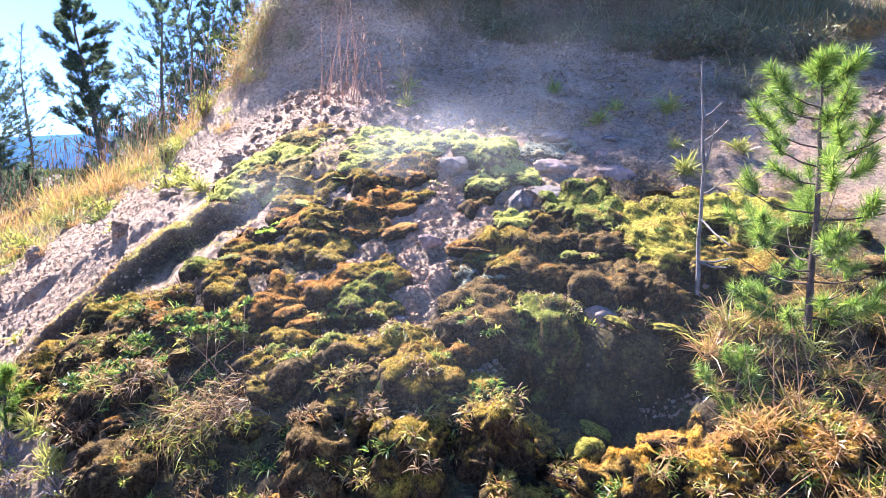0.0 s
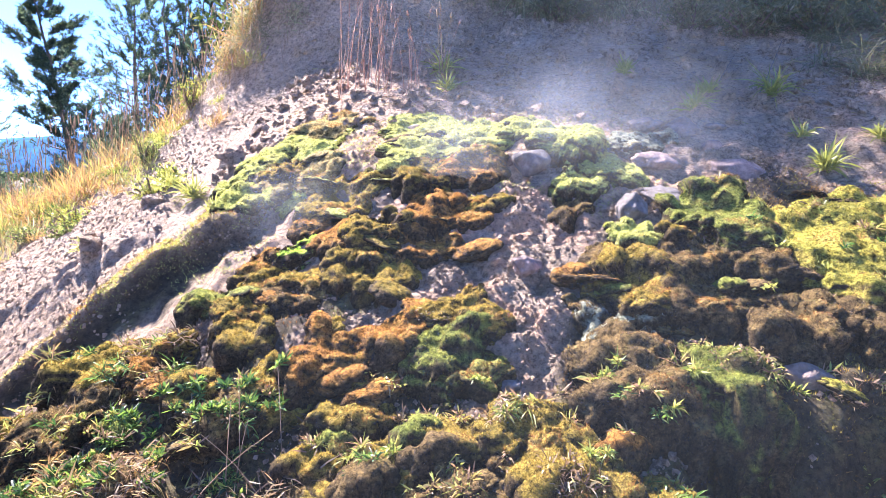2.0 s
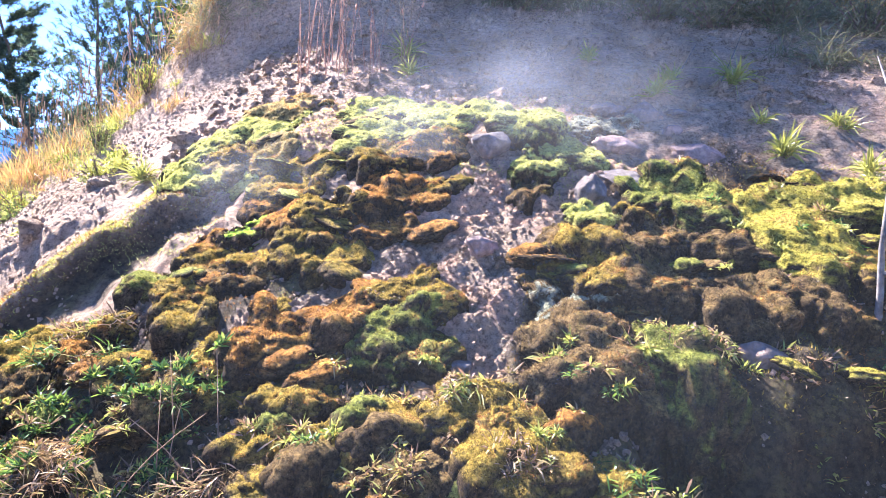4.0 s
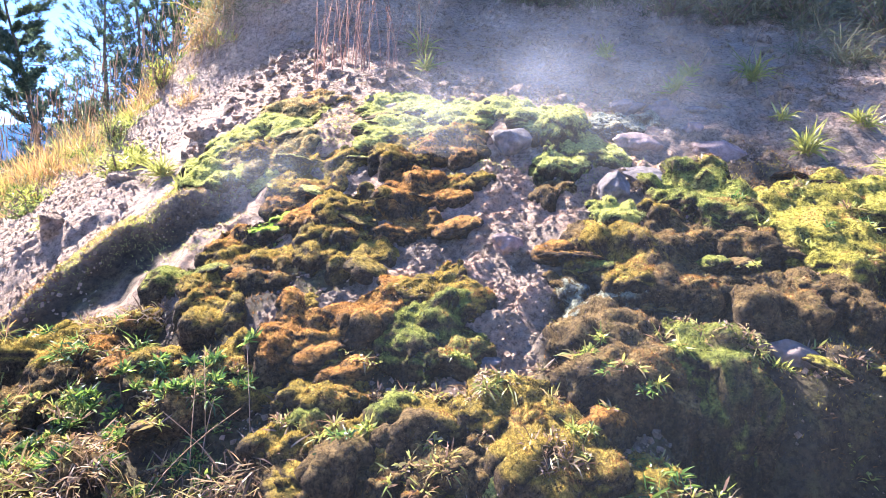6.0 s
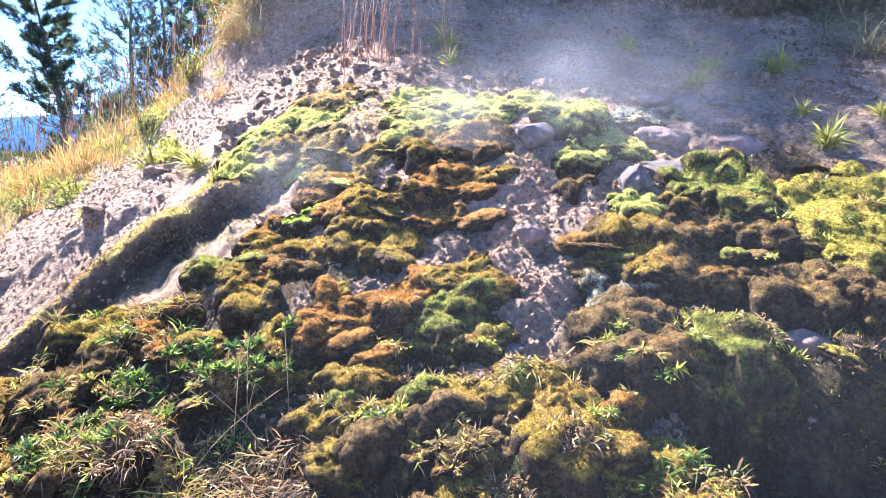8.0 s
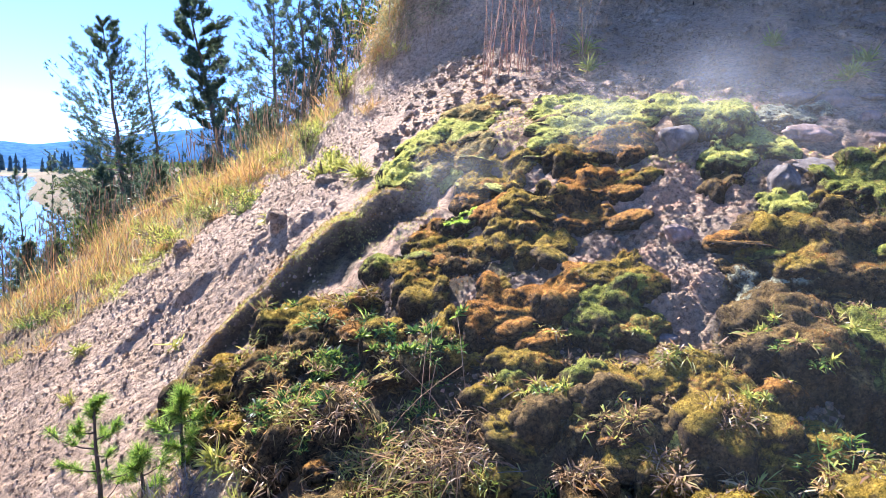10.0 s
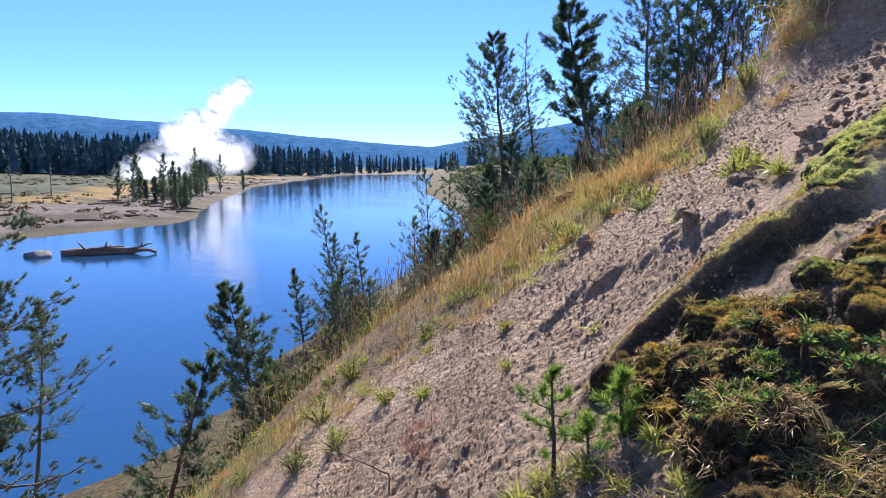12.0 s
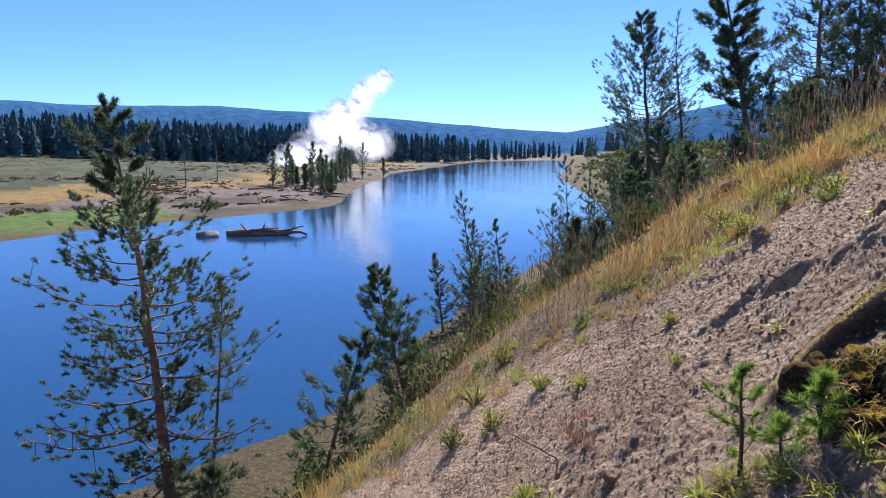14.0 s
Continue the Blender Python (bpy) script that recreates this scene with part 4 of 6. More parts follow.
cushion("olive", -0.91, 2.56, 0.85, 0.14, 0.12, 0.07)
cushion("rust", -1.60, 3.01, 0.96, 0.21, 0.18, 0.09)
cushion("olive", -1.55, 3.11, 1.04, 0.16, 0.13, 0.05)
cushion("brown", -1.79, 3.07, 0.88, 0.18, 0.16, 0.09)
cushion("olive", -1.34, 2.86, 0.97, 0.15, 0.13, 0.08)
cushion("brown", -1.23, 2.73, 0.91, 0.17, 0.15, 0.08)
cushion("green", -0.85, 2.64, 0.91, 0.12, 0.10, 0.06)
cushion("brown", -0.90, 2.48, 0.81, 0.12, 0.10, 0.05)
cushion("brown", -0.40, 2.42, 0.87, 0.13, 0.11, 0.05)
cushion("grey", -0.00, 2.99, 1.21, 0.21, 0.18, 0.05)
cushion("grey", 0.11, 3.01, 1.27, 0.17, 0.14, 0.04)
cushion("olive", 0.12, 3.13, 1.34, 0.31, 0.27, 0.07)
cushion("brown", 0.26, 3.06, 1.32, 0.27, 0.23, 0.07)
cushion("brown", 0.36, 3.03, 1.31, 0.17, 0.14, 0.05)
cushion("brown", -0.06, 3.61, 1.58, 0.17, 0.15, 0.07)
cushion("lime", 0.14, 3.39, 1.51, 0.18, 0.15, 0.05)
cushion("brown", 0.00, 3.26, 1.43, 0.15, 0.12, 0.04)
cushion("brown", 0.07, 3.01, 1.22, 0.35, 0.30, 0.05)
cushion("brown", 0.03, 2.75, 1.08, 0.36, 0.31, 0.12)
cushion("brown", 0.14, 2.64, 1.00, 0.16, 0.14, 0.10)
cushion("green", 0.31, 2.71, 1.09, 0.31, 0.26, 0.11)
cushion("grey", 0.35, 2.66, 1.06, 0.12, 0.10, 0.07)
cushion("brown", 0.57, 2.99, 1.29, 0.33, 0.29, 0.09)
cushion("olive", 0.67, 2.96, 1.26, 0.15, 0.13, 0.03)
cushion("green", 0.51, 3.50, 1.55, 0.43, 0.37, 0.12)
cushion("yellow", 0.81, 3.40, 1.51, 0.40, 0.34, 0.10)
cushion("olive", 0.32, 3.38, 1.53, 0.13, 0.11, 0.09)
cushion("yellow", 0.91, 3.16, 1.40, 0.31, 0.27, 0.11)
cushion("yellow", 1.14, 3.56, 1.62, 0.34, 0.29, 0.10)
cushion("brown", 0.65, 3.34, 1.48, 0.36, 0.30, 0.06)
cushion("brown", 0.37, 3.31, 1.46, 0.24, 0.21, 0.04)
cushion("dark", 0.33, 2.44, 0.72, 0.20, 0.15, 0.04)
cushion("brown", 0.81, 2.90, 1.25, 0.21, 0.18, 0.09)
cushion("gold", 0.87, 2.28, 0.74, 0.41, 0.30, 0.05)
cushion("gold", 0.52, 2.15, 0.77, 0.22, 0.19, 0.08)
cushion("olive", 0.22, 2.38, 0.72, 0.21, 0.18, 0.05)
cushion("gold", 1.08, 2.28, 0.84, 0.32, 0.27, 0.05)
cushion("brown", 1.12, 2.59, 1.07, 0.36, 0.30, 0.14)
cushion("olive", 1.18, 3.07, 1.35, 0.36, 0.31, 0.12)
cushion("yellow", 1.42, 3.46, 1.54, 0.44, 0.37, 0.20)
cushion("olive", -0.42, 2.34, 0.80, 0.25, 0.21, 0.07)
cushion("brown", -0.55, 2.20, 0.67, 0.26, 0.22, 0.09)
cushion("olive", -0.22, 2.20, 0.74, 0.27, 0.23, 0.09)
cushion("olive", 0.08, 2.22, 0.80, 0.23, 0.20, 0.09)
cushion("brown", -1.35, 2.24, 0.54, 0.25, 0.21, 0.12)
cushion("olive", 0.20, 2.05, 0.69, 0.27, 0.23, 0.05)
cushion("gold", 1.21, 2.20, 0.86, 0.28, 0.24, 0.08)
cushion("brown", 1.40, 2.79, 1.21, 0.40, 0.35, 0.12)
cushion("olive", -2.02, 2.87, 0.65, 0.28, 0.24, 0.23)
cushion("brown", -2.30, 2.97, 0.57, 0.17, 0.14, 0.13)
cushion("brown", -1.82, 2.85, 0.75, 0.37, 0.31, 0.17)
cushion("olive", -1.95, 2.65, 0.57, 0.19, 0.16, 0.11)
cushion("brown", -1.60, 2.55, 0.68, 0.32, 0.27, 0.13)
cushion("olive", -1.75, 3.10, 0.94, 0.40, 0.34, 0.08)


# small cushions between the large ones, away from the bare mud
rng = np.random.default_rng(170)
small = []
for kind, size in (("olive", 0.11), ("brown", 0.12), ("olive", 0.08), ("rust", 0.09), ("green", 0.10), ("rust", 0.12), ("yellow", 0.10), ("brown", 0.08), ("lime", 0.09), ("tan", 0.12), ("brown", 0.14)):
    small.append(cushion(kind, 0, 0, 0, size, size * 0.85, size * 0.5, False))
placed = 0
for k in range(900):
    x, y = rng.uniform(-1.75, 1.9), 1.75 + 3.1 * rng.uniform(0, 1) ** 1.25
    if placed > 105 or float(bare(x, y)) > 0.4 or y > 4.35 or (y > 3.75 and x > 0.25) or (y > 3.3 and x < 0.5 and rng.uniform() < 0.5):
        continue
    pick = int(rng.choice((8, 9, 10, 8, 2))) if y > 3.45 and x < 0.7 else int(rng.choice((0, 1, 2, 3, 4, 5, 7) if x < 0.4 else (1, 2, 4, 5, 6, 6, 7)))
    m = Matrix.LocRotScale((x, y, float(ground_z(x, y)) + 0.008), Euler((0.35, 0, rng.uniform(0, 6.28))), None)
    m = m @ Matrix.Diagonal((rng.uniform(0.7, 1.5), rng.uniform(0.7, 1.4), rng.uniform(0.35, 0.75) * (0.5 if y > 3.45 else 1), 1))
    ob = copy_thing(small[pick], m)
    ob.matrix_basis = m
    placed += 1
for ob in small:
    x, y = rng.uniform(-1.2, 1.2), rng.uniform(2.2, 2.6)
    ob.location = (x, y, float(ground_z(x, y)))

def moss_carpet(name, kind, count, seed, keep, label, from_x=-1.9):
    """Moss tips on the ground between the cushions, past counting."""
    rng = np.random.default_rng(seed)
    x, y = rng.uniform(from_x, 2.0 if from_x > -2 else -1.3, count), rng.uniform(1.8, 4.6, count)
    ok = keep(x, y, rng.uniform(0, 1, count)) & (bare(x, y) < 0.35)
    x, y = x[ok], y[ok]
    e = 0.01
    z = ground_z(x, y)
    nrm = unit(np.stack([(z - ground_z(x + e, y)) / e, (z - ground_z(x, y + e)) / e, np.ones(len(x))], -1))
    way = unit(nrm + 0.7 * rng.normal(0, 1, nrm.shape))
    p = np.stack([x, y, z], -1) - nrm * 0.002
    ob = part(name, mesh_np(name, *needles(rng, p, way, rng.uniform(0.008, 0.02, len(p)), 0.005)), TIPS[kind])
    return tagged(ob, label, "moss", kind="stuff")


moss_carpet("moss_carpet", "olive", 52000, 181, lambda x, y, r: (damp_moss(x, y) > 0.4) & (fractal(x * 3, y * 3, 3, 182) > -0.05 + 0.3 * (r - 0.5)), "golden moss tips between the cushions")
moss_carpet("brown_moss_carpet", "brown", 42000, 183, lambda x, y, r: (damp_moss(x, y) > 0.4) & (fractal(x * 3, y * 3, 3, 182) < 0.1 + 0.3 * (r - 0.5)), "brown dried moss between the cushions")
moss_carpet("pale_moss_carpet", "lime", 60000, 184, lambda x, y, r: (y > 3.5) & (x < 0.6) & (mound_mask(x, y) > 0.6) & (fractal(x * 2.6, y * 4, 4, 185) > 0.10 + 0.2 * (r - 0.5)), "pale moss streaks on warm mud")
moss_carpet("rust_moss_carpet", "rust", 26000, 186, lambda x, y, r: (y > 3.2) & (x < 0.4) & (mound_mask(x, y) > 0.6) & (fractal(x * 3, y * 4, 4, 187) > 0.14 + 0.2 * (r - 0.5)), "thin rust-coloured moss on warm mud")
def on_crest(x, y, r):
    back = y - np.interp(x, [-2.42, -2.21, -2.07, -1.81, -1.5, -1.2], [3.0, 3.27, 3.46, 3.67, 3.83, 3.93])
    return (x < -1.45) & (back > -0.03) & (back < 0.24 + 0.25 * fractal(x * 5, y * 5, 3, 191)) & (r < 0.9)


moss_carpet("crest_moss", "tan", 90000, 190, on_crest, "straw and pale green moss along the sharp crest", -2.5)
moss_carpet("crest_lime_moss", "lime", 60000, 192, lambda x, y, r: on_crest(x, y, r) & (fractal(x * 4, y * 4, 3, 193) > 0.02), "pale lime moss patches along the sharp crest", -2.5)
moss_carpet("gold_moss_carpet", "yellow", 60000, 188, lambda x, y, r: (x > 0.45) & (y < 3.9) & (y > 2.68) & (fractal(x * 2, y * 2, 4, 189) > -0.15 + 0.3 * (r - 0.5)), "yellow-gold moss over the lower bank")

# rocks and lumps of hardened soil
MAT_STONE = plain("pale_stone", (0.12, 0.10, 0.085), (0.26, 0.225, 0.19), 9, 0.95, 1.0, 0.02, 40)
MAT_PINK = plain("pinkish_rock", (0.20, 0.14, 0.11), (0.38, 0.27, 0.215), 9, 0.9, 0.9, 0.014, 45)
MAT_EARTH = plain("hardened_soil", (0.18, 0.135, 0.105), (0.36, 0.28, 0.22), 7, 0.95, 1.0, 0.025, 40)


def rock(seed, x, y, w, d, h, material, label, lift=0.3, turn=0.0, square=0.6, name="rock", category="rock", bumps=0.2):
    v, f = lump(seed, w, d, h / 2, 4, bumps, bumps * 0.2, square)
    # broken faces: planes shave the lump, chips roughen it
    rng = np.random.default_rng(seed)
    size = np.array([w / 2, d / 2, h / 2])
    for _ in range(9):
        way = unit(rng.normal(0, 1, 3) + np.array([0, 0, 0.3]))
        over = (v / size) @ way - rng.uniform(0.62, 0.9)
        v = v - np.maximum(over, 0)[:, None] * 0.85 * way * size
    chips = w * 0.09
    v = v + unit(v) * (0.16 * chips * (noise3(v / chips * 0.5 + seed, seed) * 2 + noise3(v / chips * 1.3, seed + 5) - cells3(v / chips, seed)))[:, None]
    ob = part(name, mesh_np(name, v, f, True), material)
    ob.location, ob.rotation_euler = (x, y, float(ground_z(x, y)) + lift * h), (0.2, 0, turn)
    return tagged(ob, label, category, "rocks on the hillside")


rock(201, -0.21, 3.92, 0.21, 0.16, 0.17, MAT_STONE, "pale grey rounded stone among moss", 0.2, 0, 1.0)
rock(202, 0.19, 3.60, 0.13, 0.15, 0.17, MAT_STONE, "pale angular rock standing on the mound", 0.06, 0.5, 0.85, bumps=0.3)
rock(203, 0.36, 3.74, 0.30, 0.24, 0.10, MAT_STONE, "flat grey rock slab on the mound", 0.0, 0.2, 0.9, bumps=0.3)
rock(204, -0.27, 3.24, 0.15, 0.10, 0.11, MAT_PINK, "pinkish wedge-shaped rock in the mud", 0.1, 0.5, 0.9, bumps=0.35)
rock(205, 0.54, 2.79, 0.16, 0.13, 0.13, MAT_EARTH, "brownish rounded rock among moss", 0.0, 0.2, 1.0)
rock(206, 0.40, 3.99, 0.22, 0.16, 0.11, MAT_PINK, "pinkish-brown rock on bare soil", 0.05, 0.1, 0.95, bumps=0.35)
rock(207, 0.78, 3.97, 0.23, 0.17, 0.12, MAT_PINK, "pinkish-brown rock on bare soil", 0.05, -0.2, 0.95, bumps=0.35)
rock(208, 0.44, 4.39, 0.20, 0.15, 0.10, MAT_EARTH, "low brown rock on the slope", 0.05, 0.2, 0.95, bumps=0.35)
rock(209, 0.62, 4.36, 0.20, 0.16, 0.13, MAT_EARTH, "low brown rock on the slope", 0.05, -0.3, 0.95, bumps=0.35)
rock(210, -0.36, 2.79, 0.08, 0.06, 0.045, MAT_STONE, "small pale flat stone in the mud", 0.3)
rock(211, 0.70, 4.12, 0.10, 0.08, 0.07, MAT_PINK, "small pinkish stone on bare soil", 0.3)
rock(212, 0.80, 4.36, 0.12, 0.05, 0.04, MAT_STONE, "thin white stone lying on the slope", 0.4, -0.5)

# lumps of soil on the bare slope
for seed, x, y, w, h in ((231, -2.40, 4.02, 0.14, 0.15), (232, -2.56, 4.26, 0.12, 0.13), (233, -2.25, 4.35, 0.16, 0.10), (234, -1.95, 4.75, 0.2, 0.12), (235, -1.55, 5.05, 0.14, 0.07),
                         (237, -3.16, 2.66, 0.14, 0.10), (238, -3.7, 5.0, 0.2, 0.14), (239, -4.0, 5.3, 0.22, 0.14)):
    rock(seed, x, y, w, w * 0.8, h, MAT_SOIL, "lump of brown soil on the slope", 0.05, seed * 0.7, 1.0, "soil_lump", "soil lump", 0.4)


def clods(name, count, x0, x1, y0, y1, small, large, keep, seed, material, label, power=4):
    """Loose crumbs of soil, past counting."""
    rng = np.random.default_rng(seed)
    x, y = rng.uniform(x0, x1, count), rng.uniform(y0, y1, count)
    ok = keep(x, y, rng.uniform(0, 1, count))
    x, y = x[ok], y[ok]
    z = ground_z(x, y)
    bv = np.array([(i, j, k) for k in (-1, 1) for j in (-1, 1) for i in (-1, 1)], float) * 0.62
    bf = np.array([(0, 2, 3), (0, 3, 1), (4, 5, 7), (4, 7, 6), (0, 1, 5), (0, 5, 4), (2, 6, 7), (2, 7, 3), (0, 4, 6), (0, 6, 2), (1, 3, 7), (1, 7, 5)])
    n, k = len(x), len(bv)
    r = small + (large - small) * rng.uniform(0, 1, n) ** power
    axis = unit(rng.normal(0, 1, (n, 3)))
    cross = unit(np.cross(axis, rng.normal(0, 1, (n, 3))))
    turn = np.stack([axis, cross, np.cross(axis, cross)], 1)
    shape = bv[None] * rng.uniform(0.65, 1.25, (n, k, 1)) * rng.uniform(0.7, 1.3, (n, 1, 3))
    v = (shape @ turn) * r[:, None, None]
    v = v + np.stack([x, y, z + r * 0.15], -1)[:, None]
    f = bf[None] + (np.arange(n) * k)[:, None, None]
    return tagged(part(name, mesh_np(name, v.reshape(-1, 3), f.reshape(-1, 3)), material), label, "soil", kind="stuff")


clods("soil_pebbles", 600, -5.4, -1.4, 2.0, 6.2, 0.007, 0.022, lambda x, y, r: (x > grass_edge(y) - 0.4) & (mound_mask(x, y) < 0.5), 303, MAT_SOIL, "lumps of pale soil lying on the slope")
clods("soil_crumbs", 14000, -4.9, -1.4, 2.0, 6.0, 0.0035, 0.012, lambda x, y, r: (x > grass_edge(y) - 0.4) & (mound_mask(x, y) < 0.5), 301, MAT_SOIL, "loose crumbs of pale soil on the slope", 2)
clods("slope_stones", 5200, -2.0, 3.0, 4.4, 6.9, 0.006, 0.045, lambda x, y, r: y < 9, 304, MAT_SOIL, "lumps of soil and stone on the shaded slope")
clods("mud_crumbs", 60000, -1.75, 1.5, 2.5, 4.7, 0.003, 0.014, lambda x, y, r: (mound_mask(x, y) > 0.5) & (fractal(x * 4, y * 4, 3, 8) + 0.02 + 0.8 * bare(x, y) > r * 0.8), 302, MAT_MUD, "crumbs of pinkish mud on the mound", 3)

# ---- plants ----
MAT_LEAF = leafy("leaf_green", [(0.0, (0.02, 0.045, 0.014)), (0.5, (0.075, 0.155, 0.026)), (0.85, (0.23, 0.33, 0.045)), (1.0, (0.40, 0.36, 0.10))], 0.45, 0.03)
MAT_STRAW = leafy("leaf_straw", [(0.0, (0.11, 0.07, 0.03)), (0.25, (0.32, 0.18, 0.09)), (0.45, (0.42, 0.33, 0.10)), (0.65, (0.28, 0.34, 0.05)), (0.85, (0.48, 0.42, 0.09)), (1.0, (0.44, 0.22, 0.11))], 0.4, 0.03)
MAT_DEADLEAF = leafy("leaf_dead", [(0.0, (0.10, 0.06, 0.03)), (0.5, (0.28, 0.175, 0.085)), (0.8, (0.46, 0.31, 0.15)), (1.0, (0.40, 0.36, 0.10))], 0.35, 0.03)
MAT_GOLD = leafy("dry_grass_gold", [(0.0, (0.13, 0.075, 0.035)), (0.25, (0.30, 0.16, 0.06)), (0.42, (0.46, 0.28, 0.09)), (0.55, (0.40, 0.30, 0.07)), (0.68, (0.48, 0.25, 0.10)), (0.8, (0.58, 0.34, 0.15)), (1.0, (0.60, 0.43, 0.22))], 0.45, 0.03, 1.2)
MAT_GRASS = leafy("grass_yellow_green", [(0.0, (0.14, 0.17, 0.03)), (0.5, (0.34, 0.34, 0.06)), (1.0, (0.58, 0.50, 0.12))], 0.5, 0.05, 1.5)
MAT_DULL = leafy("dull_hanging_grass", [(0.0, (0.05, 0.05, 0.02)), (0.4, (0.15, 0.15, 0.06)), (0.7, (0.26, 0.22, 0.10)), (1.0, (0.42, 0.36, 0.18))], 0.4, 0.03, 1.5)
MAT_SHRUB = leafy("shrub_leaves", [(0.0, (0.03, 0.05, 0.015)), (0.6, (0.09, 0.12, 0.03)), (1.0, (0.20, 0.20, 0.06))], 0.35, 0.0)
MAT_GREYHERB = leafy("grey_dried_herb", [(0.0, (0.11, 0.09, 0.08)), (1.0, (0.33, 0.29, 0.27))], 0.2, 0.02)


MAT_HERB = leafy("herb_leaves", [(0.0, (0.05, 0.06, 0.02)), (0.5, (0.14, 0.18, 0.04)), (1.0, (0.36, 0.36, 0.09))], 0.45, 0.03)
MAT_REDWEED = leafy("red_weed", [(0.0, (0.16, 0.07, 0.05)), (1.0, (0.42, 0.20, 0.14))], 0.35, 0.02)
MAT_FRESH = leafy("leaf_fresh", [(0.0, (0.10, 0.13, 0.02)), (0.5, (0.30, 0.34, 0.05)), (0.85, (0.52, 0.50, 0.09)), (1.0, (0.50, 0.28, 0.09))], 0.5, 0.03)
MAT_DROOP = leafy("drooping_grass", [(0.0, (0.14, 0.14, 0.06)), (0.5, (0.30, 0.29, 0.13)), (1.0, (0.52, 0.47, 0.24))], 0.4, 0.02)


def plant(name, seed, x, y, count, length, width, material, label, category="plant", up=0.8, bend=0.45, size=0.03, group="", z=None, crowns=5):
    """A tuft of pointed leaves springing from a few crowns that stand close together."""
    rng = np.random.default_rng(seed)
    ca, cr = rng.uniform(0, 2 * np.pi, crowns), rng.uniform(0, 1, crowns) ** 0.5 * size
    tall = rng.uniform(0.55, 1.1, crowns)
    pick = rng.integers(0, crowns, count)
    a, r = rng.uniform(0, 2 * np.pi, count), rng.uniform(0, 1, count) ** 0.5 * size * 0.35
    bx, by = cr[pick] * np.cos(ca[pick]) + r * np.cos(a), cr[pick] * np.sin(ca[pick]) + r * np.sin(a)
    base = np.stack([bx, by, rng.uniform(0, 0.25, count) * length + (ground_z(x + bx, y + by) - ground_z(x, y)) * 0.6], -1)
    way = unit(np.stack([np.cos(a), np.sin(a), rng.uniform(0.0, 1.7, count) * up], -1) + 0.4 * rng.normal(0, 1, (count, 3)))
    v, f = blades(rng, base, way, length * tall[pick] * rng.uniform(0.4, 1.15, count), width * rng.uniform(0.5, 1.3, count), bend * rng.uniform(0.0, 1.5, count))
    ob = part(name, mesh_np(name, v, f), material)
    ob.location = (x, y, (float(ground_z(x, y)) if z is None else z) + 0.005)
    return tagged(ob, label, category, group)


bpy.context.view_layer.update()
SEEN = bpy.context.evaluated_depsgraph_get()


def top_z(x, y):
    """Height of whatever covers the ground here, moss or soil."""
    hit, place, *_ = scene.ray_cast(SEEN, (x, y, 6), (0, 0, -1))
    return place.z if hit else float(ground_z(x, y))


def in_shade(x, y):
    """The dark hollow under the low face, where few plants grow."""
    return 0.12 < x < 1.1 and 2.26 < y < 2.68


STRAW = "tuft of straw-coloured and green pointed leaves"
LEAFY = "low green leafy plant on the mossy bank"
for seed, x, y in ((401, -1.08, 2.50), (402, -1.28, 2.46), (403, -0.95, 2.46), (4030, -1.16, 2.40)):
    plant("leaf_tuft", seed, x, y, 420, 0.13, 0.0042, MAT_DEADLEAF if seed % 2 else MAT_STRAW, "large straggling tuft of straw and green leaves", up=0.55, bend=0.9, size=0.13, z=top_z(x, y) - 0.01, crowns=30)
for seed, x, y, n, ln in ((404, -0.78, 2.56, 70, 0.10), (405, -0.23, 2.40, 60, 0.11), (406, -0.52, 2.38, 90, 0.10), (407, 0.36, 2.22, 90, 0.11), (408, 0.62, 2.70, 46, 0.07), (409, -0.10, 2.33, 60, 0.10),
                          (410, -0.73, 2.79, 30, 0.06), (411, -0.40, 2.30, 70, 0.11), (412, 0.12, 2.30, 70, 0.10), (413, -1.5, 2.5, 80, 0.11), (414, -0.62, 2.28, 80, 0.11), (415, 0.62, 2.18, 80, 0.11),
                          (416, -0.95, 3.12, 20, 0.06), (417, -0.6, 3.0, 16, 0.05), (418, 0.25, 2.78, 60, 0.06), (419, 0.38, 2.72, 60, 0.07), (421, 1.15, 2.25, 110, 0.13), (422, 0.85, 2.15, 110, 0.13)):
    plant("leaf_tuft", seed, x, y, int(n * 2.2), ln * 0.5, 0.0055, MAT_DEADLEAF if seed % 3 == 0 else MAT_STRAW, STRAW, up=0.8, bend=0.6, size=0.06, group="leaf tufts on the mound", z=top_z(x, y) - 0.012, crowns=7)
rng = np.random.default_rng(429)
for k in range(120):
    x, y = rng.uniform(-1.35, 1.75), 1.92 + 0.85 * rng.uniform(0, 1)
    if in_shade(x, y):
        continue
    plant("leaf_tuft", 9000 + k, x, y, 70, rng.uniform(0.03, 0.06), 0.006, (MAT_STRAW, MAT_FRESH, MAT_DEADLEAF, MAT_FRESH)[k % 4], (STRAW, "tuft of fresh yellow-green pointed leaves", "tuft of withered tan leaves", "tuft of fresh yellow-green pointed leaves")[k % 4], up=0.9, bend=0.6, size=0.018, crowns=3, group="leaf tufts on the mound", z=top_z(x, y) - 0.012)
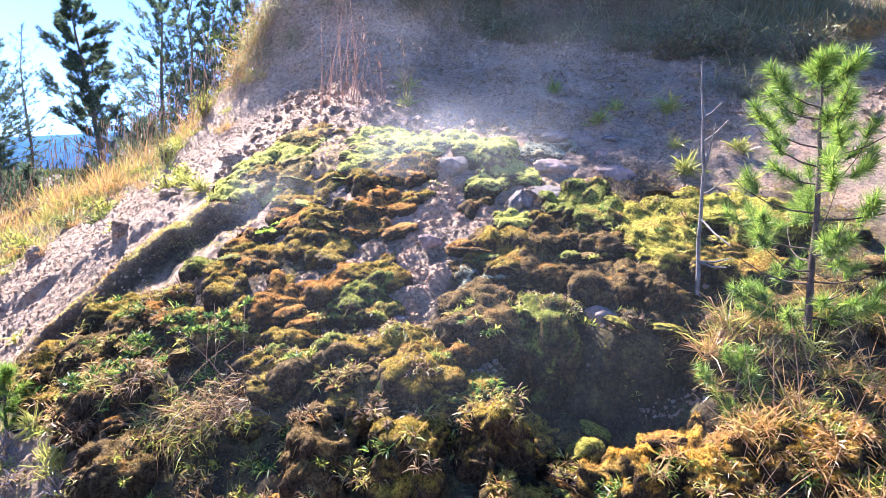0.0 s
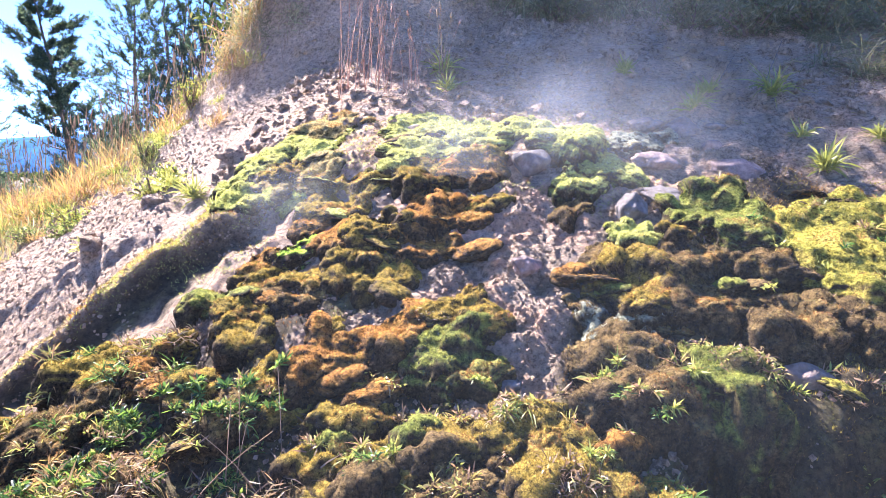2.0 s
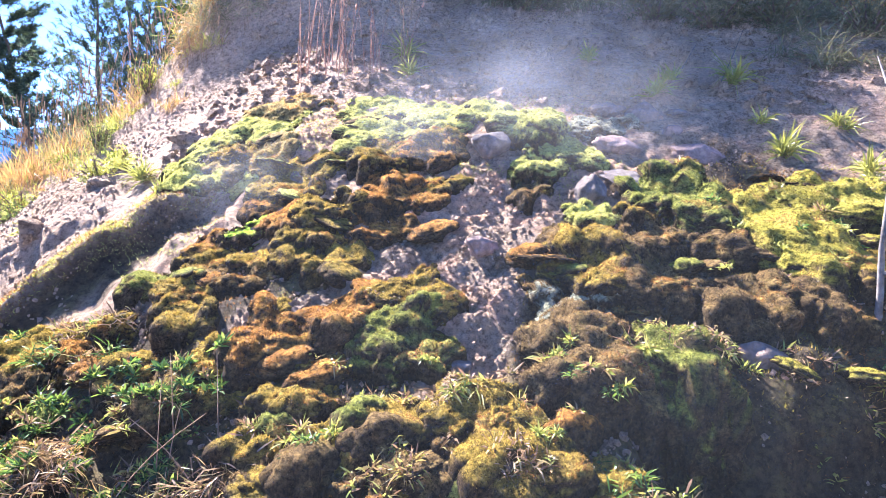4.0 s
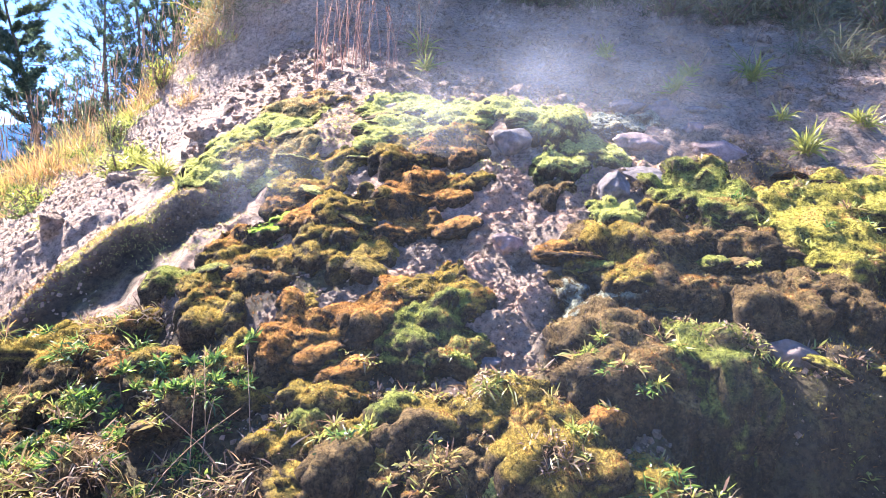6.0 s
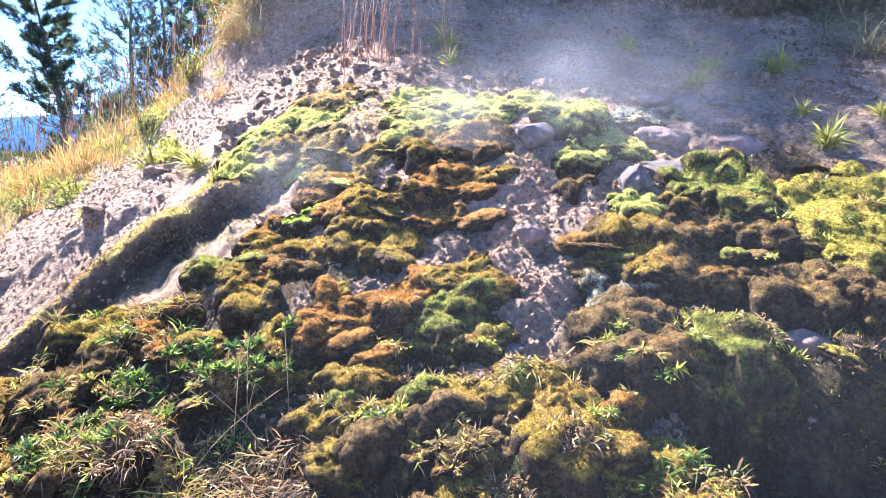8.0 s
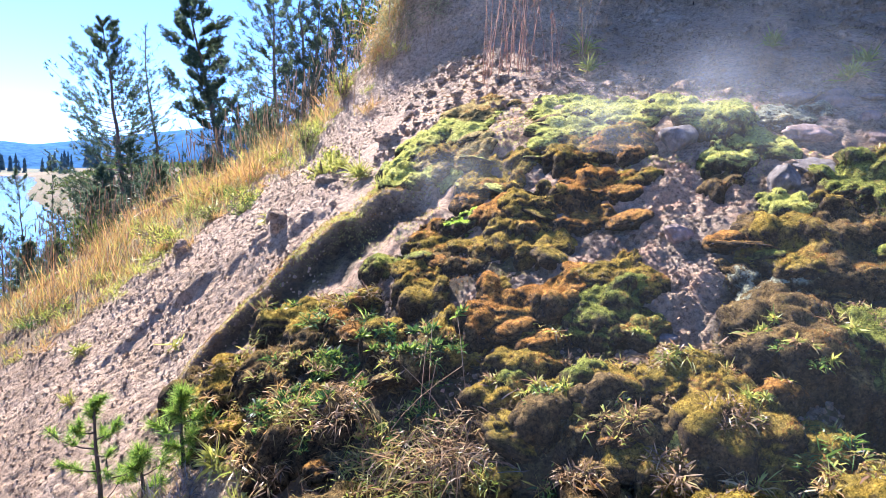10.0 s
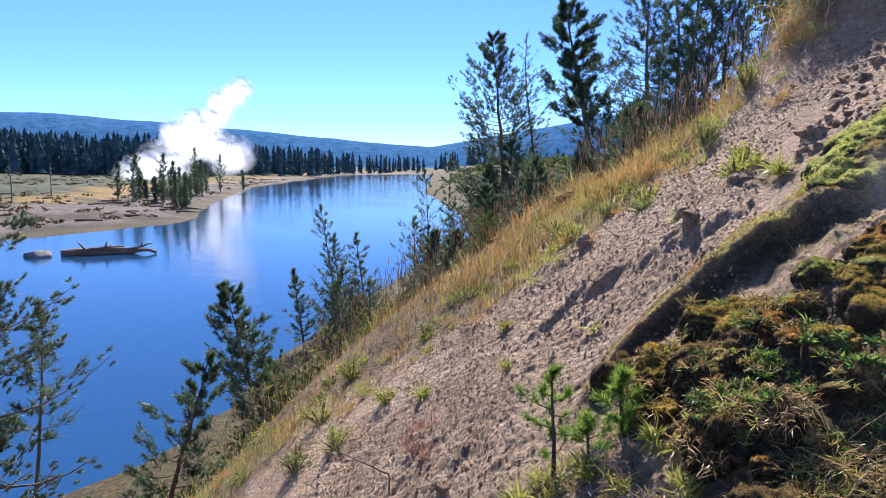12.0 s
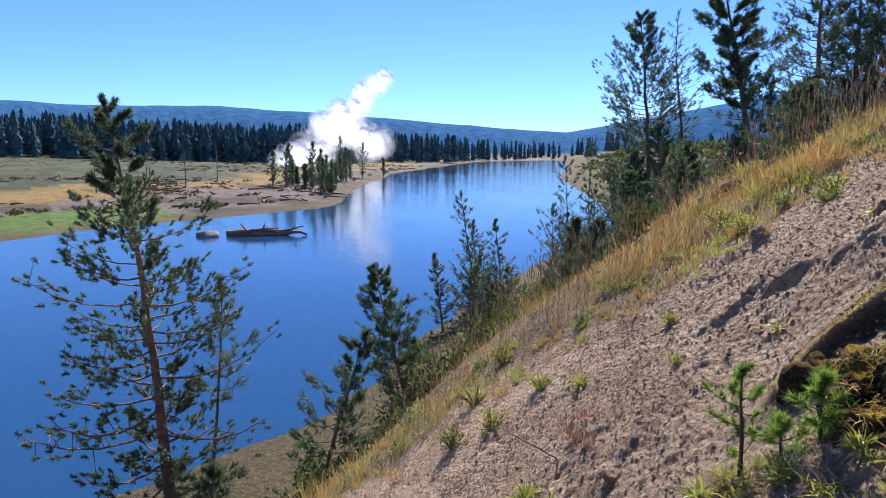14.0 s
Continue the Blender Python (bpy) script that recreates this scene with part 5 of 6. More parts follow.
for k in range(64):
    x, y = rng.uniform(-1.3, 1.5), rng.uniform(1.95, 2.42)
    if in_shade(x, y):
        continue
    plant("leaf_tuft", 9200 + k, x, y, 80, rng.uniform(0.045, 0.075), 0.005, (MAT_STRAW, MAT_GOLD, MAT_FRESH, MAT_DEADLEAF, MAT_STRAW)[k % 5], (STRAW, "tuft of golden dry leaves", "tuft of fresh yellow-green pointed leaves", "tuft of withered tan leaves", STRAW)[k % 5], up=0.8, bend=0.7, size=0.04, crowns=5, group="leaf tufts on the mound", z=top_z(x, y) - 0.012)
for k in range(46):
    x, y = rng.uniform(0.72, 1.6), rng.uniform(1.95, 2.32)
    plant("leaf_tuft", 9300 + k, x, y, 80, rng.uniform(0.04, 0.08), 0.005, (MAT_GOLD, MAT_GOLD, MAT_FRESH)[k % 3], ("tuft of golden dry leaves", "tuft of golden dry leaves", "tuft of fresh yellow-green pointed leaves")[k % 3], up=0.8, bend=0.7, size=0.04, crowns=5, group="leaf tufts on the mound", z=top_z(x, y) - 0.012)
rng = np.random.default_rng(430)
for k in range(110):
    x, y = rng.uniform(-1.75, -1.05), rng.uniform(2.44, 2.86)
    plant("leafy_plant", 2100 + k, x, y, 60, 0.040, 0.0075, MAT_LEAF if k % 3 else MAT_STRAW, LEAFY, up=1.1, bend=0.3, size=0.022, crowns=3, group="leafy plants on the mound", z=top_z(x, y) - 0.012)
for k in range(140):
    x, y = rng.uniform(-1.5, 1.7), rng.uniform(1.95, 2.75)
    if in_shade(x, y):
        continue
    plant("leafy_plant", 2500 + k, x, y, 60, rng.uniform(0.035, 0.07), 0.0055, (MAT_STRAW, MAT_DEADLEAF, MAT_STRAW, MAT_LEAF)[k % 4], "small tuft of green and straw leaves", up=0.7, bend=0.6, size=0.035, group="leafy plants on the mound", z=top_z(x, y) - 0.012, crowns=4)
for k in range(46):
    x, y = rng.uniform(0.45, 1.9), rng.uniform(2.6, 3.8)
    plant("leafy_plant", 660 + k, x, y, 46, rng.uniform(0.03, 0.06), 0.006, (MAT_STRAW, MAT_GRASS, MAT_LEAF)[k % 3], "small tuft of yellow-green leaves", up=0.8, bend=0.4, size=0.03, group="leafy plants on the mound", z=top_z(x, y) - 0.012, crowns=4)
# grass tufts on the bare upper slope
for seed, x, y, n, ln in ((701, -0.68, 4.95, 40, 0.16), (702, -0.70, 5.25, 50, 0.26), (703, 0.50, 5.13, 60, 0.18), (704, 0.92, 4.80, 44, 0.18), (705, 0.76, 4.56, 50, 0.14), (706, 1.27, 4.73, 60, 0.26), (707, 1.21, 3.99, 90, 0.18), (708, 1.19, 4.23, 30, 0.12),
                          (709, -2.01, 4.33, 70, 0.16), (710, -2.42, 4.83, 70, 0.16), (711, -2.2, 4.5, 40, 0.12), (712, -2.6, 4.3, 40, 0.12), (713, -1.75, 3.95, 30, 0.10), (714, 1.5, 3.8, 60, 0.16), (715, -3.9, 4.1, 60, 0.13), (716, -3.3, 3.4, 24, 0.10), (717, -2.75, 3.55, 22, 0.10),
                          (718, -4.3, 3.6, 80, 0.17), (719, -3.75, 2.55, 90, 0.20), (720, -3.4, 2.4, 90, 0.2), (721, -2.9, 2.3, 90, 0.18), (722, -2.4, 2.35, 90, 0.18), (723, -2.1, 2.4, 90, 0.15), (724, -1.9, 2.55, 60, 0.14), (725, 1.6, 4.2, 50, 0.15)):
    plant("grass_tuft", seed, x, y, n * 2, ln, 0.008, MAT_GRASS, "yellow-green grass tuft on bare soil", "grass", up=1.4, bend=0.5, size=0.03, group="grass tufts on the slope")
for seed, x, y, ln in ((731, -2.12, 2.48, 0.22), (732, -2.0, 2.42, 0.25), (733, -1.92, 2.5, 0.2), (734, -1.25, 2.75, 0.16), (735, -0.75, 2.86, 0.09), (736, -1.05, 2.85, 0.13)):
    plant("dried_herb", seed, x, y, 60, ln * 0.55, 0.0026, MAT_GREYHERB, "grey dried flower stalks among moss", "dried plant", up=3.0, bend=0.05, size=0.05)


# plants at the foot of the mound and in the sunny corner of the bank
rng = np.random.default_rng(445)
for k in range(40):
    x, y = rng.uniform(-2.35, -1.55), rng.uniform(1.95, 2.55)
    plant("weed_tuft", 4450 + k, x, y, 60, rng.uniform(0.06, 0.16), 0.005, (MAT_STRAW, MAT_GREYHERB, MAT_GRASS, MAT_GRASS)[k % 4], ("straw and green weed at the mound's foot", "grey dried weed at the mound's foot", "yellow-green weed at the mound's foot", "yellow-green weed at the mound's foot")[k % 4], "weed", up=1.3, bend=0.5, size=0.05, group="weeds at the mound's foot")
for k in range(90):
    x, y = rng.uniform(0.95, 1.95), rng.uniform(1.9, 2.7)
    plant("weed_tuft", 4550 + k, x, y, 70, rng.uniform(0.06, 0.21), 0.0045, (MAT_GOLD, MAT_STRAW, MAT_GOLD, MAT_GRASS)[k % 4], ("golden dry weed in the sun", "straw and green weed in the sun", "golden dry weed in the sun", "yellow-green weed in the sun")[k % 4], "weed", up=1.2, bend=0.5, size=0.06, group="weeds on the sunny bank", z=top_z(x, y) - 0.012)
for k in range(44):
    x, y = rng.uniform(-2.1, -1.45), rng.uniform(2.55, 3.2)
    plant("weed_tuft", 4620 + k, x, y, 50, rng.uniform(0.04, 0.09), 0.005, (MAT_STRAW, MAT_LEAF, MAT_DEADLEAF)[k % 3], ("straw and green weed on the moss", "green weed on the moss", "brown dead weed on the moss")[k % 3], "weed", up=0.8, bend=0.6, size=0.04, group="weeds on the mound's flank", z=top_z(x, y) - 0.012)
for k in range(26):
    x, y = rng.uniform(-2.1, -1.2), rng.uniform(2.3, 2.75)
    plant("weed_tuft", 4850 + k, x, y, 120, rng.uniform(0.045, 0.09), 0.0045, (MAT_STRAW, MAT_DEADLEAF, MAT_GOLD)[k % 3], ("straw and green weed on the moss", "brown dead weed on the moss", "golden dry weed in the sun")[k % 3], "weed", up=0.6, bend=0.9, size=0.07, crowns=14, group="weeds on the mound's flank", z=top_z(x, y) - 0.012)
for k, (x, y) in enumerate(((-3.87, 3.02), (-3.75, 2.95), (-3.95, 3.15), (-3.80, 3.12), (-3.60, 2.92))):
    plant("red_weed", 4970 + k, x, y, 60, 0.11, 0.004, MAT_REDWEED, "reddish dried weed on bare soil", "weed", up=2.0, bend=0.2, size=0.05, group="red weeds on the slope")
for k in range(48):
    y = rng.uniform(2.6, 6.6)
    x = float(grass_edge(y)) + rng.uniform(-1.1, 0.25)
    plant("grass_tuft", 5050 + k, x, y, 130, rng.uniform(0.06, 0.13), 0.006, (MAT_GRASS, MAT_FRESH, MAT_GRASS, MAT_LEAF)[k % 4], "green grass tuft among dry grass", "grass", up=1.3, bend=0.6, size=0.10, crowns=10, group="grass tufts on the slope")
# tufts along the crest of the ridge and dry grass over the bank's sunlit shoulder
for k in range(46):
    x = rng.uniform(-6.5, -2.5)
    y = 6.9 + 0.6 * max(0, -(x + 4.4)) + rng.uniform(-0.9, 0.3)
    plant("ridge_tuft", 4650 + k, x, y, 80, rng.uniform(0.18, 0.42), 0.006, (MAT_GOLD, MAT_GRASS, MAT_GOLD)[k % 3], ("golden grass tuft on the ridge", "green grass tuft on the ridge", "golden grass tuft on the ridge")[k % 3], "grass", up=1.8, bend=0.5, size=0.12, group="grass tufts on the ridge")
for k in range(26):
    x, y = rng.uniform(3.0, 4.4), rng.uniform(6.4, 7.8)
    plant("hanging_gold_tuft", 4750 + k, x, y, 110, rng.uniform(0.3, 0.55), 0.007, MAT_GOLD, "sunlit golden grass drooping over the bank", "grass", up=1.0, bend=1.2, size=0.12, group="golden grass on the bank's shoulder")
for k in range(46):
    x, y = rng.uniform(1.6, 3.6), rng.uniform(4.9, 6.8)
    plant("hanging_tuft", 4900 + k, x, y, 90, rng.uniform(0.22, 0.5), 0.005, MAT_DULL, "dull grass tuft hanging on the steep bank", "grass", up=1.1, bend=1.2, size=0.10, group="grass tufts on the steep bank")
for k in range(56):
    x, y = rng.uniform(-1.6, 3.4), rng.uniform(6.8, 8.0)
    plant("hanging_tuft", 4960 + k, x, y, 130, rng.uniform(0.25, 0.5), 0.006, MAT_DROOP, "pale grass tuft drooping on the steep bank", "grass", up=0.5, bend=1.7, size=0.12, crowns=10, group="grass tufts on the steep bank")
for k in range(54):
    x, y = rng.uniform(-2.65, -1.7), rng.uniform(6.3, 7.3)
    plant("hanging_tuft", 6100 + k, x, y, 120, rng.uniform(0.2, 0.45), 0.005, (MAT_GOLD, MAT_DULL, MAT_DROOP)[k % 3], ("golden grass tuft hanging on the bank's corner", "dull grass tuft hanging on the bank's corner", "pale grass tuft hanging on the bank's corner")[k % 3], "grass", up=0.9, bend=1.2, size=0.10, crowns=8, group="grass tufts on the steep bank")
# litter of straw and stems on the shaded slope
rng = np.random.default_rng(446)
n = 9000
x, y = rng.uniform(-1.8, 3.2, n), rng.uniform(4.3, 7.0, n)
ok = fractal(x * 2, y * 2, 3, 447) + 0.35 > rng.uniform(0, 0.7, n)
x, y = x[ok], y[ok]
n = len(x)
flat_way = unit(np.stack([rng.normal(0, 1, n), rng.normal(0, 1, n), np.zeros(n)], -1))
flat_way[:, 2] = flat_way[:, 1] * 0.6 + rng.uniform(-0.05, 0.25, n)
tagged(part("slope_litter", mesh_np("slope_litter", *blades(rng, np.stack([x, y, ground_z(x, y) + 0.006], -1), unit(flat_way), rng.uniform(0.02, 0.11, n), 0.0035, 0.1)), MAT_DEADLEAF), "straw and dead stems lying on the shaded slope", "litter", kind="stuff")


rng = np.random.default_rng(740)
for k in range(70):
    y = rng.uniform(2.6, 6.4)
    x = float(grass_edge(y)) + rng.uniform(-0.6, 0.9)
    plant("grass_tuft", 1740 + k, x, y, int(rng.uniform(30, 90)), rng.uniform(0.08, 0.2), 0.0045, (MAT_GOLD, MAT_GRASS, MAT_GOLD, MAT_STRAW)[k % 4], ("dry golden grass tuft on the slope", "yellow-green grass tuft on bare soil", "dry golden grass tuft on the slope", "dry straw-coloured grass tuft on soil")[k % 4], "grass", up=1.8, bend=0.4, size=0.06, group="grass tufts on the slope")


def meadow_grass(name, count, place, low, high, width, bend, material, label, seed, heads=0.0, head_material=None):
    """Standing grass, past counting: one sheet of blades."""
    rng = np.random.default_rng(seed)
    x, y = place(rng, count)
    n = len(x)
    base = np.stack([x, y, ground_z(x, y) - 0.01], -1)
    way = unit(np.stack([rng.normal(-0.02, 0.34, n), rng.normal(0.0, 0.34, n), np.ones(n)], -1))
    ln = rng.uniform(low, high, n) * np.clip(0.8 + 1.6 * fractal(x * 1.3, y * 1.3, 3, 95), 0.3, 1.7)
    b = bend * rng.uniform(0, 1.2, n)
    v, f = blades(rng, base, way, ln, width, b)
    ob = tagged(part(name, mesh_np(name, v, f), material), label, "grass", kind="stuff")
    if heads:
        pick = rng.uniform(0, 1, n) < heads
        tip = base[pick] + way[pick] * ln[pick, None] - np.array([0, 0, 1.0]) * (ln * b)[pick, None]
        v, f = blades(rng, tip - way[pick] * 0.02, way[pick], rng.uniform(0.04, 0.09, pick.sum()), rng.uniform(0.005, 0.010, pick.sum()), 0.1)
        tagged(part(name + "_seed_heads", mesh_np("seed_heads", v, f), head_material or material), "pale seed heads of the dry grass", "grass", kind="stuff")
    return ob


def in_grass(rng, n):
    """Clumps of dry grass, thick along the band's middle and thin towards the bare soil."""
    m = n // 26
    cy = 2.0 + 6.2 * rng.uniform(0, 1, m) ** 0.85
    cx = grass_edge(cy) + 0.25 - 4.0 * rng.uniform(0, 1, m) ** 1.35
    inner = np.clip((grass_edge(cy) - cx) / 0.7, 0, 1)
    ok = 2.2 * fractal(cx * 0.9, cy * 0.9, 3, 91) + 0.55 * inner + 0.05 > rng.uniform(0, 0.95, m)
    cx, cy = np.repeat(cx[ok], 26), np.repeat(cy[ok], 26)
    r = rng.gamma(2.0, 0.035, len(cx))
    a = rng.uniform(0, 2 * np.pi, len(cx))
    return cx + r * np.cos(a), cy + r * np.sin(a)


def in_grass_far(rng, n):
    y = rng.uniform(1.5, 13, n)
    x = grass_edge(y) - rng.uniform(0.6, 6, n)
    ok = fractal(x * 0.9, y * 0.9, 3, 99) > rng.uniform(-0.1, 0.25, n)
    return x[ok], y[ok]


def in_hanging(rng, n):
    x, y = rng.uniform(-2.3, 4.8, n), 6.75 + 2.0 * rng.uniform(0, 1, n)
    ok = fractal(x * 1.3, y * 0.8, 3, 93) + 0.42 > rng.uniform(0, 0.7, n)
    return x[ok], y[ok]


meadow_grass("dry_grass", 16000, in_grass, 0.05, 0.32, 0.0027, 0.25, MAT_GOLD, "dry golden grass on the slope's edge", 801, 0.3, MAT_STRAW)
meadow_grass("pale_grass", 7000, in_grass, 0.08, 0.28, 0.0025, 0.4, MAT_DROOP, "pale bleached grass among the dry grass", 805, 0.4)
meadow_grass("green_grass", 20000, in_grass, 0.03, 0.12, 0.0040, 0.5, MAT_GRASS, "short yellow-green grass among the dry grass", 802)
meadow_grass("dry_grass_below", 15000, in_grass_far, 0.12, 0.36, 0.007, 0.3, MAT_GOLD, "dry grass down the river bank", 803)
meadow_grass("hanging_grass", 34000, in_hanging, 0.2, 0.65, 0.006, 0.9, MAT_DULL, "dull brownish grass hanging on the upper slope", 804)


rng = np.random.default_rng(830)
for k in range(60):
    x, y = rng.uniform(-2.1, 3.8), rng.uniform(6.7, 7.9)
    plant("hanging_tuft", 3000 + k, x, y, 90, rng.uniform(0.3, 0.6), 0.005, MAT_DULL, "dull grass tuft hanging on the steep bank", "grass", up=0.9, bend=1.3, size=0.08, group="grass tufts on the steep bank")


def stalks(name, seed, count, cx, cy, sx, sy, low, high, material, label, head=0.10, category="grass", sway=0.08, thick=1.0):
    """Tall stems with narrow plumes."""
    rng = np.random.default_rng(seed)
    x, y = rng.normal(cx, sx, count), rng.normal(cy, sy, count)
    pieces = []
    for px, py in zip(x, y):
        z, h = float(ground_z(px, py)), rng.uniform(low, high)
        lean = rng.normal(0, sway, 2) * h
        q = np.linspace(0, 1, 5)[:, None]
        pts = np.array([px, py, z]) + q * np.array([lean[0], lean[1], h]) + q ** 2 * np.array([lean[0], lean[1], 0]) * 0.6
        r = np.array([0.0018, 0.0015, 0.0013, 0.0011, 0.0009])
        if head:
            top = pts[-1] + (pts[-1] - pts[-2]) / np.linalg.norm(pts[-1] - pts[-2]) * head * np.array([[0.1], [0.35], [0.75], [1.0]])
            pts, r = np.vstack([pts, top]), np.concatenate([r, [0.004, 0.0055, 0.004, 0.001]])
        pieces.append(tube(pts, r * thick, 4))
    return tagged(part(name, mesh_np(name, *joined(pieces), True), material), label, category, kind="stuff")


MAT_STEM = plain("dry_stems", (0.22, 0.13, 0.07), (0.50, 0.34, 0.18), 6, 0.9, 0.2, 0.002, 80)
MAT_REDSTEM = plain("reddish_stems", (0.30, 0.14, 0.08), (0.58, 0.33, 0.20), 6, 0.9, 0.2, 0.002, 80)
stalks("dry_stem_clump", 811, 22, -1.22, 5.2, 0.12, 0.08, 0.4, 0.95, MAT_REDSTEM, "clump of tall dry reddish stems on the slope", 0, thick=1.7)
stalks("dry_stem_clump", 812, 14, -0.95, 5.05, 0.10, 0.06, 0.3, 0.75, MAT_REDSTEM, "clump of tall dry reddish stems on the slope", 0.04, thick=1.5)
stalks("dry_stem_clump", 813, 3, -0.72, 5.1, 0.03, 0.03, 0.35, 0.5, MAT_STEM, "two thin stems above a green tuft", 0.05, thick=2)
for seed, x, y, n in ((814, -3.2, 6.3, 44), (815, -4.0, 6.8, 70), (816, -4.8, 7.1, 80), (817, -5.4, 6.6, 34), (818, -5.9, 5.6, 60), (819, -6.5, 5.0, 60), (820, -2.6, 6.4, 60), (821, -5.2, 4.9, 26), (822, -6.3, 4.0, 30), (823, -7.2, 3.4, 24), (826, -5.9, 6.2, 60), (827, -6.6, 5.6, 50), (828, -7.2, 4.8, 50), (829, -5.0, 5.6, 30), (840, -5.6, 4.6, 30), (841, -6.2, 3.2, 30)):
    stalks("tall_grass_clump", seed, n, x, y, 0.38, 0.32, 0.3, 0.68, MAT_STEM, "tall dry grass stalks with narrow plumes", 0.11)
stalks("dry_weed_clump", 824, 6, -1.0, 2.62, 0.10, 0.06, 0.12, 0.26, MAT_STEM, "thin straw stalks among the leaves", 0, sway=0.3)
stalks("dry_weed_clump", 825, 16, 1.15, 2.15, 0.2, 0.1, 0.2, 0.5, MAT_STEM, "thin straw stalks among the leaves", 0, sway=0.2)


def shrub(seed, x, y, w, h, material, label, count=900, leaf=0.08, group="shrubs on the bank", z=None, fat=0.4):
    rng = np.random.default_rng(seed)
    root = new("shrub")
    root.location = (x, y, float(ground_z(x, y)) - 0.05 if z is None else z)
    tagged(root, label, "shrub", group)
    tips, wood = [], []
    for k in range(16):
        a, out = rng.uniform(0, 2 * np.pi), rng.uniform(0.15, 1) * w / 2
        tip = np.array([out * np.cos(a), out * np.sin(a), h * rng.uniform(0.5, 1) * (1 - 0.4 * (2 * out / w) ** 2)])
        q = np.linspace(0, 1, 4)[:, None]
        pts = tip * q + np.array([0, 0, 0.15 * h]) * q * (1 - q)
        wood.append(tube(pts, 0.02 * h * (1 - 0.8 * q[:, 0]) + 0.003, 4))
        tips.append(pts)
    part("stem", mesh_np("stem", *joined(wood), True), MAT_BARK, root)
    pick = rng.integers(0, 16, count)
    t = rng.uniform(0.35, 1.05, (count, 1))
    base = np.array([tips[i][-1] for i in pick]) * t + rng.normal(0, 0.09 * (w + h) / 2, (count, 3))
    base[:, 2] = np.maximum(base[:, 2], 0.02)
    way = unit(rng.normal(0, 1, (count, 3)) + np.array([0, 0, 0.5]))
    part("leaves", mesh_np("leaves", *blades(rng, base, way, leaf * rng.uniform(0.6, 1.3, count), leaf * fat)), material, root)
    return root


rng = np.random.default_rng(850)
for k in range(34):
    y = rng.uniform(2.0, 22)
    x = near_bank(y) + rng.uniform(0.2, 3.2)
    shrub(850 + k, x, y, rng.uniform(0.9, 1.9), rng.uniform(0.5, 1.2), MAT_SHRUB, "dark green shrub on the river bank", 480, 0.10)
for k in range(30):
    y = rng.uniform(3.0, 20)
    x = near_bank(y) + rng.uniform(0.8, 4.5)
    shrub(8600 + k, x, y, rng.uniform(1.3, 2.3), rng.uniform(0.7, 1.6), MAT_SHRUB, "dark green shrub on the river bank", 480, 0.115)
for k, (x, y, w, h) in enumerate(((-8.0, 9.0, 1.6, 0.8), (-9.2, 10.5, 1.8, 1.0), (-7.2, 10.4, 1.6, 1.2), (-6.4, 9.6, 1.2, 0.9), (-10.5, 12.2, 2.0, 1.2), (-8.2, 12.4, 2.0, 1.5), (-12.5, 13.5, 2.2, 1.3), (-6.6, 12.0, 1.8, 1.6), (-10.0, 14.8, 2.4, 1.6),
                                  (-14.5, 15.5, 2.2, 1.2), (-5.2, 9.4, 1.2, 1.0), (-4.3, 8.8, 0.9, 0.9), (-7.6, 14.5, 2.2, 2.0), (-2.9, 7.6, 1.0, 0.8), (-2.4, 8.0, 1.0, 1.0))):
    shrub(890 + k, x, y, w, h, MAT_SHRUB, "grey-green shrub behind the grassy ridge", 1000, 0.08)
# the first two are added tall, to shade the corner of the bank
for k, (x, y, w, h) in enumerate(((-2.45, 7.0, 0.9, 1.5), (-2.5, 7.7, 1.1, 2.4), (-1.9, 7.0, 0.8, 0.8), (-0.9, 7.1, 0.8, 0.5), (0.3, 6.7, 0.6, 0.35), (1.65, 6.0, 0.8, 0.4), (1.3, 6.3, 0.6, 0.35), (2.1, 5.9, 0.7, 0.4), (1.9, 6.5, 1.0, 0.5), (0.8, 7.2, 0.9, 0.5), (2.6, 5.6, 0.7, 0.45))):
    shrub(9890 + k, x, y, w, h, MAT_DULL if k > 2 else MAT_SHRUB, "dull twiggy shrub on the shaded bank", 1500, 0.045, "shrubs on the shaded bank", fat=0.22)

# low leafy clumps where the bare soil meets the grass
for k, (x, y, w, h) in enumerate(((-5.04, 3.28, 0.45, 0.22), (-5.3, 3.05, 0.5, 0.26), (-4.85, 3.7, 0.3, 0.2), (-4.1, 6.08, 0.4, 0.2), (-4.3, 5.65, 0.5, 0.18), (-3.34, 5.38, 0.45, 0.2), (-5.3, 6.5, 0.4, 0.25), (-5.2, 4.5, 0.3, 0.2), (-2.43, 4.93, 0.3, 0.16), (-2.3, 4.45, 0.28, 0.16), (-3.25, 5.15, 0.4, 0.16), (-4.0, 5.3, 0.5, 0.2), (-4.6, 5.9, 0.5, 0.22), (-3.1, 5.9, 0.3, 0.3), (-2.9, 6.3, 0.3, 0.35), (-5.7, 3.6, 0.5, 0.3), (-3.75, 5.55, 0.4, 0.16), (-6.0, 4.2, 0.4, 0.3))):
    shrub(7800 + k, x, y, w, h, (MAT_GRASS, MAT_HERB, MAT_FRESH)[k % 3], ("low yellow-green herb clump at the grass edge", "low green herb clump at the grass edge", "low fresh green herb clump at the grass edge")[k % 3], 700, 0.026, "herb clumps on the slope", fat=0.3)

